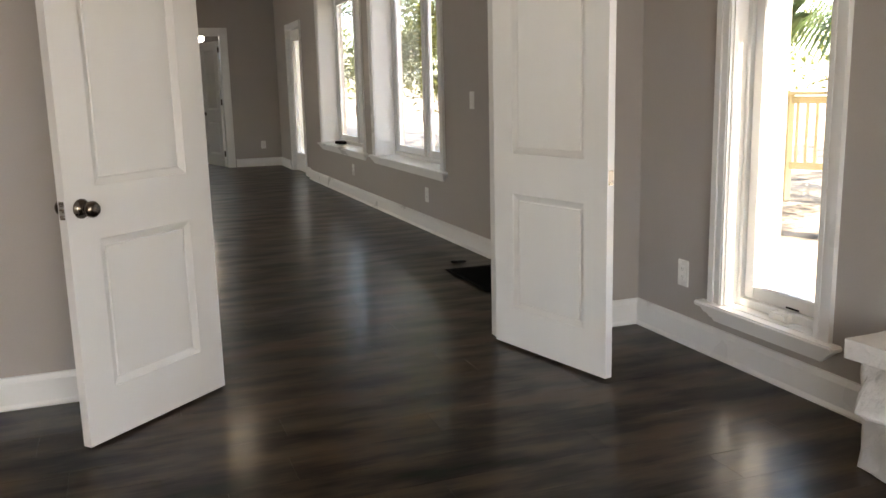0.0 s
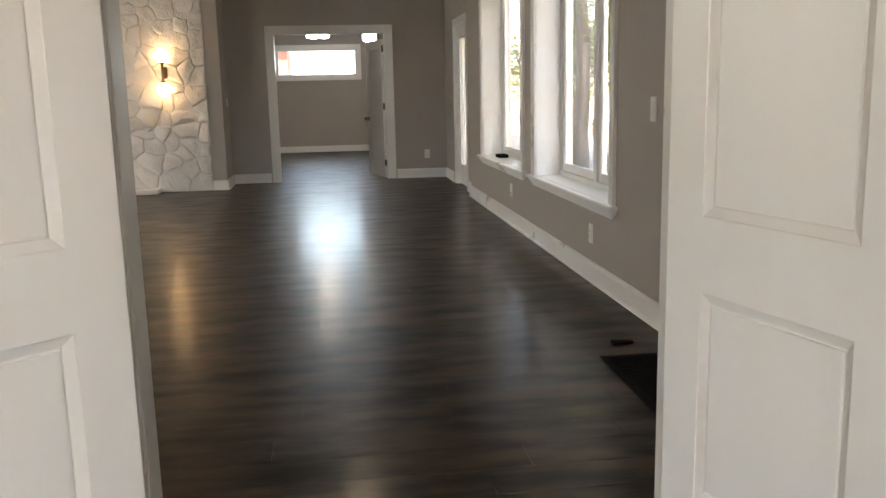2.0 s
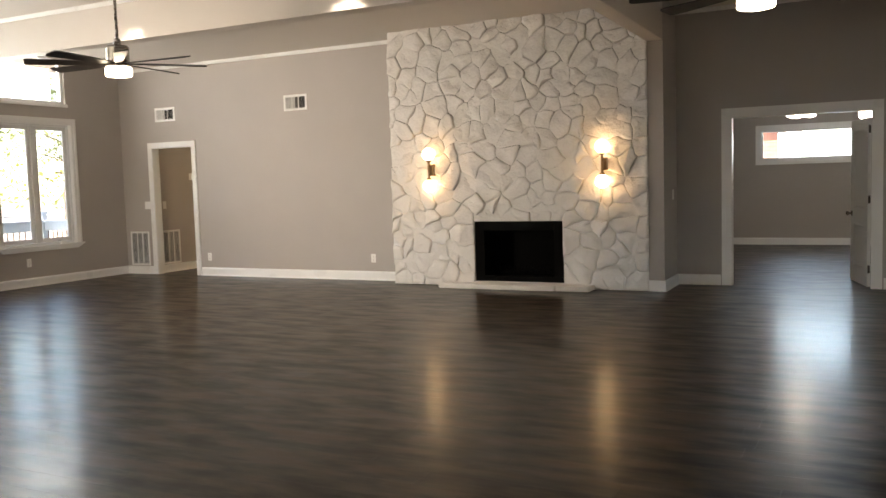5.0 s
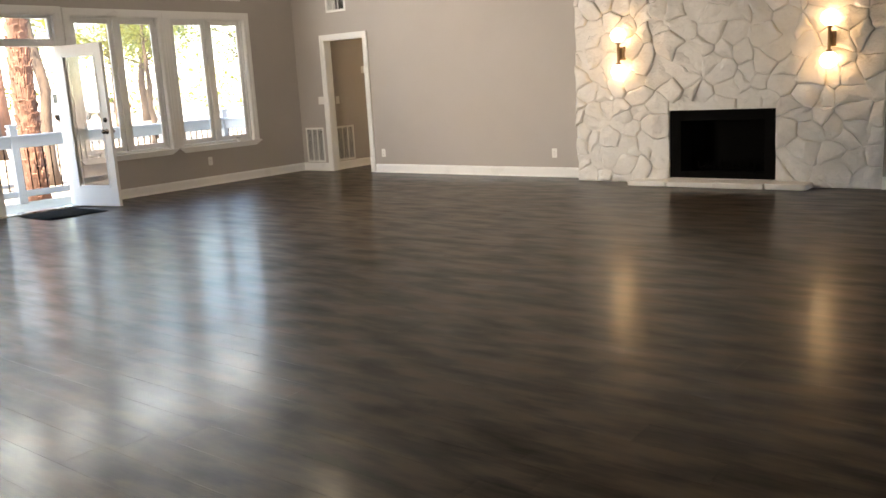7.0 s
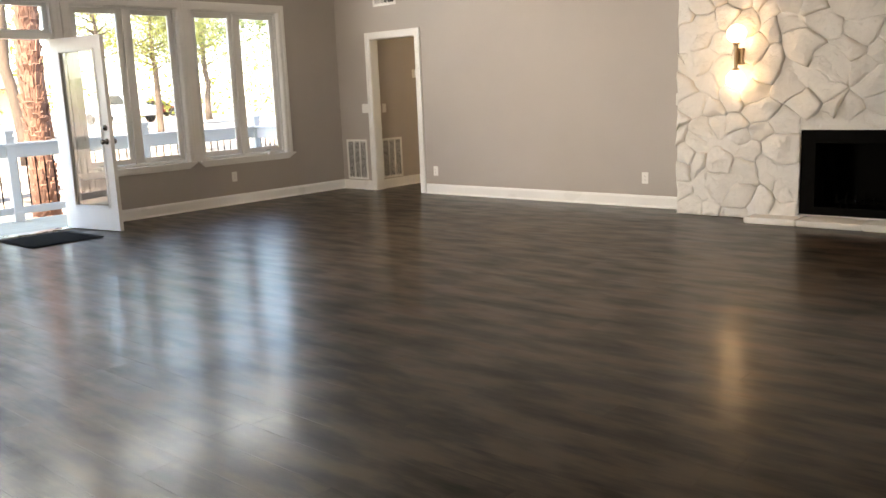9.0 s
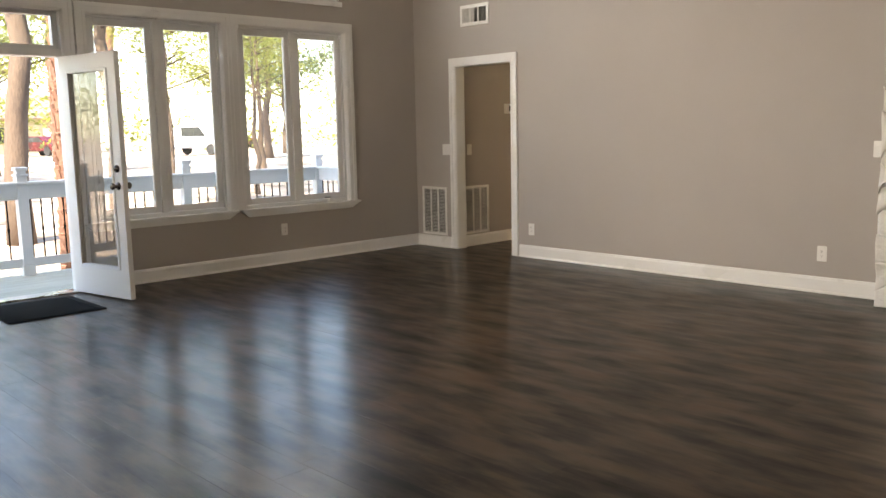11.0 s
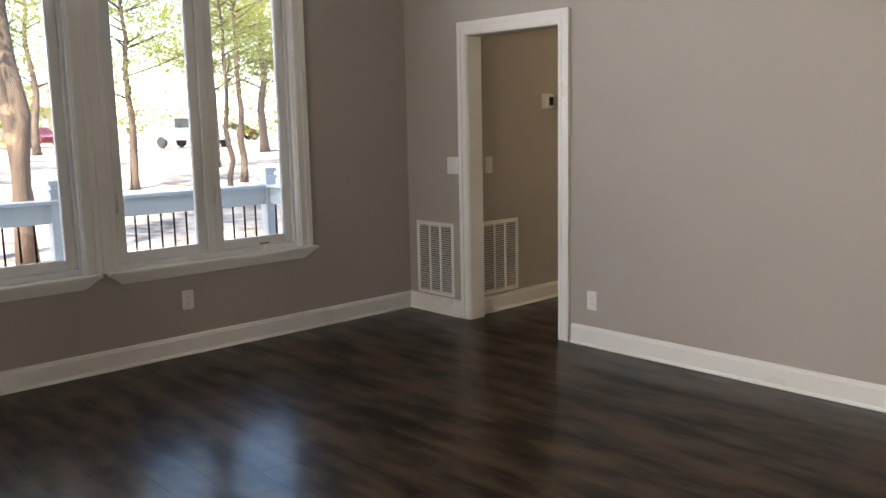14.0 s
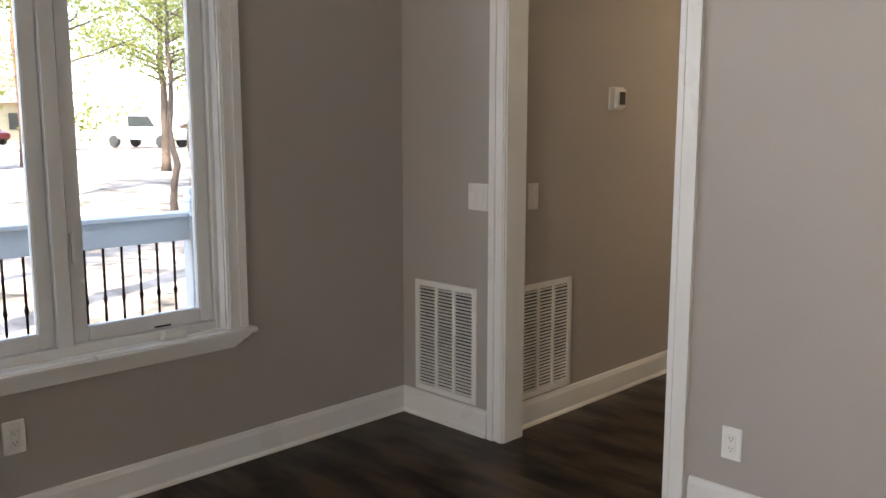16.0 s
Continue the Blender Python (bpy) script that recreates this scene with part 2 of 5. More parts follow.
# ---- mesh helpers ----
def box(bm, x0, x1, y0, y1, z0, z1, m=None):
    c = [(x, y, z) for x in (x0, x1) for y in (y0, y1) for z in (z0, z1)]
    v = [bm.verts.new((m @ Vector(p)) if m else p) for p in c]
    for f in ((0, 1, 3, 2), (4, 6, 7, 5), (0, 4, 5, 1), (2, 3, 7, 6), (0, 2, 6, 4), (1, 5, 7, 3)):
        bm.faces.new([v[i] for i in f])
    return v


def prism(bm, outline, axis, a, b):
    """Extrudes an outline (pairs in the other two axes, in order) along an axis from a to b."""
    def at(p, w):
        return ((w, p[0], p[1]), (p[0], w, p[1]), (p[0], p[1], w))[axis]
    lo, hi = [bm.verts.new(at(p, a)) for p in outline], [bm.verts.new(at(p, b)) for p in outline]
    n = len(outline)
    bm.faces.new(lo), bm.faces.new(hi[::-1])
    for i in range(n):
        bm.faces.new((lo[i], hi[i], hi[(i + 1) % n], lo[(i + 1) % n]))


def lathe(bm, profile, seg=24, m=None, cap=True):
    """Turns (radius, z) pairs round the z axis."""
    rings = []
    for r, z in profile:
        ring = []
        for i in range(seg):
            a = 2 * math.pi * i / seg
            p = Vector((r * math.cos(a), r * math.sin(a), z))
            ring.append(bm.verts.new(m @ p if m else p))
        rings.append(ring)
    for a, b in zip(rings, rings[1:]):
        for i in range(seg):
            bm.faces.new((a[i], a[(i + 1) % seg], b[(i + 1) % seg], b[i]))
    if cap:
        bm.faces.new(rings[0][::-1]), bm.faces.new(rings[-1])


def tube(bm, path, radii, seg=8):
    """A tapered tube along points."""
    rings, up = [], Vector((0.31, 0.17, 0.94))
    for i, p in enumerate(path):
        d = (path[min(i + 1, len(path) - 1)] - path[max(i - 1, 0)]).normalized()
        u = d.cross(up if abs(d.dot(up)) < 0.95 else Vector((1, 0, 0))).normalized()
        w = d.cross(u)
        rings.append([bm.verts.new(p + radii[i] * (math.cos(2 * math.pi * k / seg) * u + math.sin(2 * math.pi * k / seg) * w)) for k in range(seg)])
    for a, b in zip(rings, rings[1:]):
        for k in range(seg):
            bm.faces.new((a[k], a[(k + 1) % seg], b[(k + 1) % seg], b[k]))
    bm.faces.new(rings[0][::-1]), bm.faces.new(rings[-1])


def bevel(bm, w, seg=2, angle=0.6):
    bm.normal_update()
    edges = [e for e in bm.edges if len(e.link_faces) == 2 and e.calc_face_angle(0) > angle]
    bmesh.ops.bevel(bm, geom=edges, offset=w, segments=seg, affect='EDGES', clamp_overlap=True)


def finish(name, bm, mat, smooth=False):
    bmesh.ops.recalc_face_normals(bm, faces=bm.faces)
    me = bpy.data.meshes.new(name)
    if smooth:
        for f in bm.faces:
            f.smooth = True
    bm.to_mesh(me)
    bm.free()
    me.materials.append(mat)
    return me


def structure(name, bm, mat, label, category, smooth=False):
    return tagged(new(name, finish(name, bm, mat, smooth)), label, category, kind="structure")


def thing(name, base, label, category, group="", rz=0.0, kind=""):
    ob = new(name)
    ob.empty_display_size = 0.1
    ob.matrix_basis = pose(*base, 0, 0, rz)
    return tagged(ob, label, category, group, kind)


def part(owner, name, bm, mat, label="", smooth=False, local=True, kind=""):
    """A mesh part. local: its coordinates are the owner's; otherwise the world's."""
    ob = new(name, finish(name, bm, mat, smooth))
    ob.parent = owner
    if not local:
        ob.matrix_parent_inverse = owner.matrix_basis.inverted()
    return tagged(ob, label, kind=kind)


def boxes(*bs, w=0.0, seg=1):
    bm = bmesh.new()
    for b in bs:
        box(bm, *b)
    if w:
        bevel(bm, w, seg)
    return bm


# ---- plan ----
XL, XR = -8.53, 3.285           # west window wall, east window wall
XJ, YJ = 3.335, 9.28            # the east wall steps back for the glass door
YS0, YS1 = 1.55, 1.67          # partition with the double doors
YH, YF = 11.215, 11.70         # wall with the hall opening, wall with the bedroom opening
YSTONE = 10.99                 # stone bed behind the faces
XST0, XST1, XP1 = -3.29, 0.15, 0.33
RIDGE = 6.45


def roof_l(y):
    return 3.30 + 0.155 * (YH - max(y, 2 * RIDGE - y))


def roof_r(y):
    return 3.34 + 0.155 * (YF - max(y, 2 * RIDGE - y))


# floor slab
structure("floor_slab", boxes((-8.72, 3.62, -4.6, 18.2, -0.30, -0.012)), DARK, "dark subfloor under the planks", "floor")

# east wall: near room window, entrance door, two deep windows
W2, W1 = (4.30, 6.13), (6.58, 8.44)       # window openings along y
WZ0, WZ1 = 0.53, 2.26
NW = (0.375, 0.915, 0.24, 2.05)
ED = (2.33, 3.25, 2.04)
bm = boxes((XR, XR + 0.30, -4.6, NW[0], -0.3, 4.3), (XR, XR + 0.30, NW[0], NW[1], -0.3, NW[2] - 0.024), (XR, XR + 0.30, NW[0], NW[1], NW[3], 4.3),
           (XR, XR + 0.30, NW[1], ED[0], -0.3, 4.3), (XR, XR + 0.30, ED[0], ED[1], ED[2], 4.3), (XR, XR + 0.30, ED[0], ED[1], -0.3, -0.02),
           (XR, XR + 0.30, ED[1], W2[0], -0.3, 4.3), (XR, XR + 0.30, *W2, -0.3, WZ0 - 0.024), (XR, XR + 0.30, *W2, WZ1, 4.3),
           (XR, XR + 0.30, W2[1], W1[0], -0.3, 4.3), (XR, XR + 0.30, *W1, -0.3, WZ0 - 0.024), (XR, XR + 0.30, *W1, WZ1, 4.3),
           (XR, XR + 0.30, W1[1], YJ, -0.3, 4.3))
structure("wall_east", bm, WALL, "greige painted wall with two deep-set windows", "wall")
GD = (9.80, 10.72, 2.04)
bm = boxes((XJ, XJ + 0.17, YJ, GD[0], -0.3, 4.3), (XJ, XJ + 0.17, GD[0], GD[1], GD[2], 4.3), (XJ, XJ + 0.17, GD[0], GD[1], -0.3, -0.02), (XJ, XJ + 0.17, GD[1], 18.2, -0.3, 4.3))
structure("wall_east_far", bm, WALL, "greige painted wall round a glazed outside door", "wall")

# partition with the double-door opening
DO = (1.205, 2.555, 2.06)
# SO: unseen opening added for the south fill lamp
SO = (-5.8, -4.0, 0.28, 2.62)
bm = boxes((-8.7, SO[0], YS0, YS1, -0.3, 4.4), (SO[1], DO[0], YS0, YS1, -0.05, 4.4), (SO[0], SO[1], YS0, YS1, -0.3, SO[2]), (SO[0], SO[1], YS0, YS1, SO[3], 4.4), (DO[1], XR, YS0, YS1, -0.05, 4.4), (DO[0], DO[1], YS0, YS1, DO[2], 4.4))
structure("wall_partition", bm, WALL, "greige painted partition with a double-door opening", "wall")

# bedroom wall, hall wall, chimney breast
FD = (0.965, 2.50, 2.03)
bm = boxes((XP1, FD[0], YF, YF + 0.12, -0.05, 4.3), (FD[1], XJ, YF, YF + 0.12, -0.05, 4.3), (FD[0], FD[1], YF, YF + 0.12, FD[2], 4.3))
structure("wall_north_east", bm, WALL, "greige painted wall with a cased bedroom opening", "wall")
HD = (-7.87, -7.025, 2.04)
bm = boxes((XL - 0.17, HD[0], YH, YH + 0.12, -0.05, 4.3), (HD[1], XST0, YH, YH + 0.12, -0.05, 4.3), (HD[0], HD[1], YH, YH + 0.12, HD[2], 4.3))
structure("wall_north_west", bm, WALL, "greige painted wall with a cased hall opening", "wall")
FX0, FX1, FZ0, FZ1 = -2.10, -0.895, 0.065, 0.835
bm = boxes((XST0, FX0, YSTONE, YF + 0.12, -0.05, 4.2), (FX1, XST1, YSTONE, YF + 0.12, -0.05, 4.2), (FX0, FX1, YSTONE, YF + 0.12, FZ1, 4.2), (FX0, FX1, YSTONE, YF + 0.12, -0.05, FZ0), (FX0, FX1, 11.62, YF + 0.12, FZ0, FZ1))
chimney = structure("wall_fireplace", bm, STONE, "white painted rough stone chimney wall", "stone wall")
bm = boxes((XST1, XP1, 10.95, YF + 0.12, -0.05, 4.2))
structure("wall_pilaster", bm, WALL, "narrow greige wall end beside the stone", "wall")

# west wall: lower openings, then the gable with glass under the slope
WB, WA = (8.915, 10.22), (7.445, 8.745)
FDR = (5.42, 7.27, 2.42)
LZ0, LZ1 = 0.592, 2.40
UP0 = 2.70
bm = bmesh.new()
X0, X1 = XL - 0.17, XL
ys = [YS1, FDR[0], FDR[1], WA[0], WA[1], WB[0], WB[1], YH]
for i in range(0, len(ys), 2):
    box(bm, X0, X1, ys[i], ys[i + 1], -0.3, UP0 - 0.1)
for w in (WA, WB):
    box(bm, X0, X1, *w, -0.3, LZ0 - 0.024), box(bm, X0, X1, *w, LZ1, UP0 - 0.1)
box(bm, X0, X1, FDR[0], FDR[1], FDR[2], UP0 - 0.1), box(bm, X0, X1, FDR[0], FDR[1], -0.3, -0.02)
UPW = [(8.86, 10.16), (7.38, 8.68), (RIDGE + 0.08, 7.20), (5.70, RIDGE - 0.08)]
box(bm, X0, X1, YS1, YH, UP0 - 0.1, UP0)
edge = sorted([YS1, YH] + [v for w in UPW for v in w])
for i in range(0, len(edge), 2):
    y0, y1 = edge[i], edge[i + 1]
    cut = [y0] + ([RIDGE] if y0 < RIDGE < y1 else []) + [y1]
    prism(bm, [(y0, UP0), (y1, UP0)] + [(v, roof_l(v) + 0.1) for v in cut[::-1]], 0, X0, X1)
for y0, y1 in UPW:
    prism(bm, [(y0, roof_l(y0) - 0.11), (y1, roof_l(y1) - 0.11), (y1, roof_l(y1) + 0.1), (y0, roof_l(y0) + 0.1)], 0, X0, X1)
structure("wall_west", bm, WALL, "greige gable wall with windows and glazed doors", "wall")

# near room shell, bedroom shell, hall shell
# SW: unseen back opening, added to light the double doors
SW = (-1.2, 2.4, 0.55, 2.3)
bm = boxes((-2.12, -2.0, -4.6, YS0, -0.05, 2.75), (-2.0, SW[0], -4.6, -4.45, -0.05, 2.75), (SW[1], XR, -4.6, -4.45, -0.05, 2.75), (SW[0], SW[1], -4.6, -4.45, -0.05, SW[2]), (SW[0], SW[1], -4.6, -4.45, SW[3], 2.75))
structure("wall_near_room", bm, WALL, "greige painted walls of the entrance room", "wall")
HW = (0.645, 2.31, 1.585, 2.137)
bm = boxes((-1.62, -1.5, YF + 0.12, 18.12, -0.05, 2.6), (-1.5, HW[0], 18.0, 18.12, -0.05, 2.6), (HW[1], XJ, 18.0, 18.12, -0.05, 2.6), (HW[0], HW[1], 18.0, 18.12, -0.05, HW[2]), (HW[0], HW[1], 18.0, 18.12, HW[3], 2.6))
structure("wall_bedroom", bm, WALL, "greige painted bedroom walls with a high window", "wall")
XHL = -7.93
bm = boxes((XHL - 0.12, XHL, YH + 0.12, 14.6, -0.05, 2.5), (XHL, -5.4, 14.48, 14.6, -0.05, 2.5), (-5.52, -5.4, YH + 0.12, 14.48, -0.05, 2.5))
structure("wall_hall", bm, WALL, "greige painted hall walls", "wall")

# ceilings
def gable(name, x0, x1, y0, y1, f, label):
    bm = bmesh.new()
    prism(bm, [(y0, f(y0)), (RIDGE, f(RIDGE)), (y1, f(y1)), (y1, f(y1) + 0.2), (RIDGE, f(RIDGE) + 0.2), (y0, f(y0) + 0.2)], 0, x0, x1)
    structure(name, bm, CEIL, label, "ceiling")


# ends beyond the outer walls: unseen eaves, lengthened to cut skylight
gable("ceiling_great_room", -9.7, 0.24, -0.2, 11.9, roof_l, "smooth vaulted ceiling painted pale beige")
gable("ceiling_east_bay", 0.24, 4.9, 1.2, 12.0, roof_r, "smooth sloping ceiling painted pale beige")
structure("ceiling_near_room", boxes((-2.2, 3.7, -4.7, YS0, 2.70, 2.85)), CEIL, "flat pale beige ceiling of the entrance room", "ceiling")
structure("ceiling_bedroom", boxes((-1.7, 3.7, YF + 0.12, 18.3, 2.45, 2.62)), CEIL, "flat pale ceiling of the bedroom", "ceiling")
structure("ceiling_hall", boxes((-8.1, -5.3, YH + 0.12, 14.7, 2.42, 2.55)), CEIL, "flat pale ceiling of the hall", "ceiling")

# beams
bm = bmesh.new()
prism(bm, [(8.72, 3.19), (8.92, 3.19), (8.92, roof_l(8.92) + 0.02), (8.72, roof_l(8.72) + 0.02)], 0, XL, XST1)
bevel(bm, 0.006, 1)
structure("beam_cross", bm, CEIL, "painted ceiling beam across the great room", "beam")
bm = bmesh.new()
prism(bm, [(YS1, 2.90), (10.95, 2.90), (10.95, roof_r(10.95) + 0.05), (RIDGE, roof_r(RIDGE) + 0.05), (YS1, roof_r(YS1) + 0.05)], 0, XST1, XP1)
bevel(bm, 0.006, 1)
structure("beam_header", bm, CEIL, "painted header beam on the wall end", "beam")


# ---- trim ----
def run(bm, pts, section):
    """Sweeps a section of (off the wall, height) pairs along a level line of wall points; the wall lies to the right of the way."""
    P = [Vector((*p, 0)) for p in pts]
    rings = []
    for i, p in enumerate(P):
        a = (P[i] - P[i - 1]).normalized() if i else None
        b = (P[i + 1] - P[i]).normalized() if i + 1 < len(P) else None
        na = Vector((-a.y, a.x, 0)) if a else None
        nb = Vector((-b.y, b.x, 0)) if b else None
        n = (na + nb) / max(1 + na.dot(nb), 0.2) if na and nb else (na or nb)
        rings.append([bm.verts.new(p + n * o + Vector((0, 0, z))) for o, z in section])
    k = len(section)
    for a, b in zip(rings, rings[1:]):
        for j in range(k):
            bm.faces.new((a[j], b[j], b[(j + 1) % k], a[(j + 1) % k]))
    bm.faces.new(rings[0]), bm.faces.new(rings[-1][::-1])


BASE = [(-0.003, -0.006), (0.026, -0.006), (0.026, 0.008), (0.017, 0.020), (0.016, 0.104), (0.012, 0.114), (0.009, 0.125), (-0.003, 0.129)]
bm = bmesh.new()
for pts in ([(XR, -4.4), (XR, YS0), (DO[1] + 0.085, YS0)], [(DO[0] - 0.085, YS0), (-2.0, YS0)],
            [(DO[1] + 0.085, YS1), (XR, YS1), (XR, ED[0] - 0.085)], [(XR, ED[1] + 0.085), (XR, YJ), (XJ, YJ), (XJ, GD[0] - 0.08)], [(XJ, GD[1] + 0.08), (XJ, YF), (FD[1] + 0.115, YF)],
            [(FD[0] - 0.115, YF), (XP1, YF), (XP1, 10.95), (XST1, 10.95)], [(XST0, YH), (HD[1] + 0.095, YH)], [(HD[0] - 0.085, YH), (XL, YH), (XL, FDR[1] + 0.07)],
            [(XL, FDR[0] - 0.07), (XL, YS1), (DO[0] - 0.085, YS1)], [(XJ, YF + 0.12), (XJ, 18.0), (-1.5, 18.0)],
            [(HD[1], 14.48), (XHL, 14.48), (XHL, YH + 0.12)]):
    run(bm, pts, BASE)
structure("baseboard", bm, TRIM, "white painted baseboard with a stepped top", "baseboard")

CROWN = [(0, -0.045), (0.012, -0.045), (0.030, -0.012), (0.030, 0.02), (0, 0.02)]
bm = bmesh.new()
run(bm, [(XST0, YH), (XL, YH)], [(o, z + roof_l(YH)) for o, z in CROWN])
run(bm, [(XJ, YF), (XP1, YF)], [(o, z + roof_r(YF)) for o, z in CROWN])
run(bm, [(XST1, 8.72), (XL, 8.72)], [(o, z + roof_l(8.72)) for o, z in CROWN])
for k in range(24):
    y0, y1 = 10.95 - (10.95 - RIDGE) * k / 24, 10.95 - (10.95 - RIDGE) * (k + 1) / 24
    prism(bm, [(XP1, roof_r(y0) - 0.05), (XP1 + 0.03, roof_r(y0) - 0.01), (XP1 + 0.03, roof_r(y0) + 0.02), (XP1, roof_r(y0) + 0.02)], 1, y1, y0)
structure("crown_trim", bm, TRIM, "slim white crown moulding", "trim")


def casing(bm, a0, a1, top, face, axis, sign, w=0.085, bottom=0.0, sill=False):
    """Casing round an opening a0..a1 on the wall face; axis 1: wall runs along x (normal y), axis 0: along y. sign: way to the room."""
    def bar(u0, u1, z0, z1, d, wd):
        f0, f1 = sorted((face - sign * 0.003, face + sign * d))
        if axis == 1:
            box(bm, u0, u1, f0, f1, z0, z1)
        else:
            box(bm, f0, f1, u0, u1, z0, z1)
    for d, i0, i1 in ((0.014, 0.0, w), (0.021, w * 0.62, w + 0.002), (0.018, 0.008, 0.026)):
        bar(a0 - i1, a0 - i0, bottom, top + i1, d, w), bar(a1 + i0, a1 + i1, bottom, top + i1, d, w)
        bar(a0 - i0, a1 + i0, top + i0, top + i1, d - 0.0004, w)


def jamb(bm, a0, a1, top, f0, f1, axis, t=0.018, bottom=0.0):
    for u0, u1, z0, z1 in ((a0 - 0.002, a0 + t, bottom, top), (a1 - t, a1 + 0.002, bottom, top), (a0, a1, top - t, top + 0.002)):
        box(bm, *((u0, u1, f0, f1) if axis == 1 else (f0, f1, u0, u1)), z0, z1)


def cased(name, a0, a1, top, f0, f1, axis, label, sides=(1, 1), w=0.085):
    bm = bmesh.new()
    if sides[0]:
        casing(bm, a0 + 0.012, a1 - 0.012, top - 0.012, f0, axis, -1, w)
    if sides[1]:
        casing(bm, a0 + 0.012, a1 - 0.012, top - 0.012, f1, axis, 1, w)
    jamb(bm, a0, a1, top, f0 - 0.004, f1 + 0.004, axis)
    structure(name, bm, TRIM, label, "door frame")


cased("door_frame_1", DO[0] - 0.0, DO[1] + 0.0, DO[2], YS0, YS1, 1, "white painted casing of the double doors")
cased("door_frame_2", FD[0], FD[1], FD[2], YF, YF + 0.12, 1, "white painted casing of the bedroom opening", w=0.11)
cased("door_frame_3", HD[0], HD[1], HD[2], YH, YH + 0.12, 1, "white painted casing of the hall opening")
cased("door_frame_4", ED[0], ED[1], ED[2], XR, XR + 0.30, 0, "white painted casing of the entrance door", (1, 0), 0.075)
cased("door_frame_5", GD[0], GD[1], GD[2], XJ, XJ + 0.17, 0, "white painted casing of the glazed side door", (1, 0), 0.075)


# ---- windows ----
def window_unit(name, y0, y1, z0, z1, face, sign, depth, label, lights=2, group="", sill=True, crank=0, casing_w=0.09, stool=0.055, horns=(0.045, 0.045)):
    """A casement window in a wall that runs along y. face: the room's wall plane; sign: way to the room; depth: reveal to the sash."""
    w = thing(name, (face, (y0 + y1) / 2, z0), label, "window", group, kind="structure")
    def X(a, b):
        return tuple(sorted((face + sign * a, face + sign * b)))
    bm = bmesh.new()
    casing(bm, y0 + 0.008, y1 - 0.008, z1 - 0.008, face, 0, sign, casing_w, z0 + (0.0 if sill else -casing_w))
    if not sill:
        box(bm, *X(-0.003, 0.014), y0 - casing_w, y1 + casing_w, z0 - casing_w, z0 + 0.008)
    part(w, "casing", bm, TRIM, local=False)
    bm = bmesh.new()
    xs = X(-depth, 0.0)
    box(bm, *xs, y0 - 0.002, y0 + 0.014, z0, z1), box(bm, *xs, y1 - 0.014, y1 + 0.002, z0, z1), box(bm, *xs, y0, y1, z1 - 0.014, z1 + 0.002)
    part(w, "jamb", bm, TRIM, local=False)
    if sill:
        bm = bmesh.new()
        box(bm, *X(-depth, 0.0), y0, y1, z0 - 0.02, z0)
        box(bm, *X(-0.002, stool), y0 - casing_w - horns[0], y1 + casing_w + horns[1], z0 - 0.022, z0 + 0.001)
        bevel(bm, 0.006, 2)
        part(w, "sill", bm, TRIM, local=False)
        bm = bmesh.new()
        za, zb, ya, yb = z0 - 0.022, z0 - 0.080, y0 - casing_w - horns[0] + 0.015, y1 + casing_w + horns[1] - 0.015
        for d, k in ((0.034, 0.40), (0.022, 0.72), (0.013, 1.0)):
            zk = za - (za - zb) * k
            sl = 0.075 * k
            prism(bm, [(ya, za), (yb, za), (yb - sl, zk), (ya + sl, zk)], 0, *X(-0.003, d))
        part(w, "apron", bm, TRIM, local=False)
    bm = bmesh.new()
    fx = X(-depth - 0.02, -depth + 0.045)
    t = 0.035
    box(bm, *fx, y0 + 0.012, y0 + t, z0, z1), box(bm, *fx, y1 - t, y1 - 0.012, z0, z1)
    box(bm, *fx, y0 + t, y1 - t, z0, z0 + t), box(bm, *fx, y0 + t, y1 - t, z1 - t, z1)
    mid = [(y0 + t) + (y1 - y0 - 2 * t) * k / lights for k in range(lights + 1)]
    for m_ in mid[1:-1]:
        box(bm, *fx, m_ - 0.028, m_ + 0.028, z0 + t, z1 - t)
    bevel(bm, 0.003, 1)
    part(w, "frame", bm, VINYL, local=False)
    for k in range(lights):
        a, b = mid[k] + (0.028 if k else 0), mid[k + 1] - (0.028 if k + 1 < lights else 0)
        s = 0.062
        sx = X(-depth - 0.01, -depth + 0.028)
        bm = bmesh.new()
        box(bm, *sx, a + 0.003, a + s, z0 + t + 0.003, z1 - t - 0.003), box(bm, *sx, b - s, b - 0.003, z0 + t + 0.003, z1 - t - 0.003)
        box(bm, *sx, a + s, b - s, z0 + t + 0.003, z0 + t + s), box(bm, *sx, a + s, b - s, z1 - t - s, z1 - t - 0.003)
        bevel(bm, 0.005, 2)
        part(w, "sash", bm, VINYL, local=False)
        bm = bmesh.new()
        box(bm, *X(-depth + 0.004, -depth + 0.008), a + s - 0.004, b - s + 0.004, z0 + t + s - 0.004, z1 - t - s + 0.004)
        g = part(w, "pane", bm, GLASS, local=False)
        g.visible_shadow = False
        bm = bmesh.new()
        box(bm, *X(-depth + 0.02, -depth + 0.048), a + s * 0.25, a + s * 0.25 + 0.016, z0 + 0.34, z0 + 0.46)
        bevel(bm, 0.005, 2)
        part(w, "lock_handle", bm, PLASTIC, local=False)
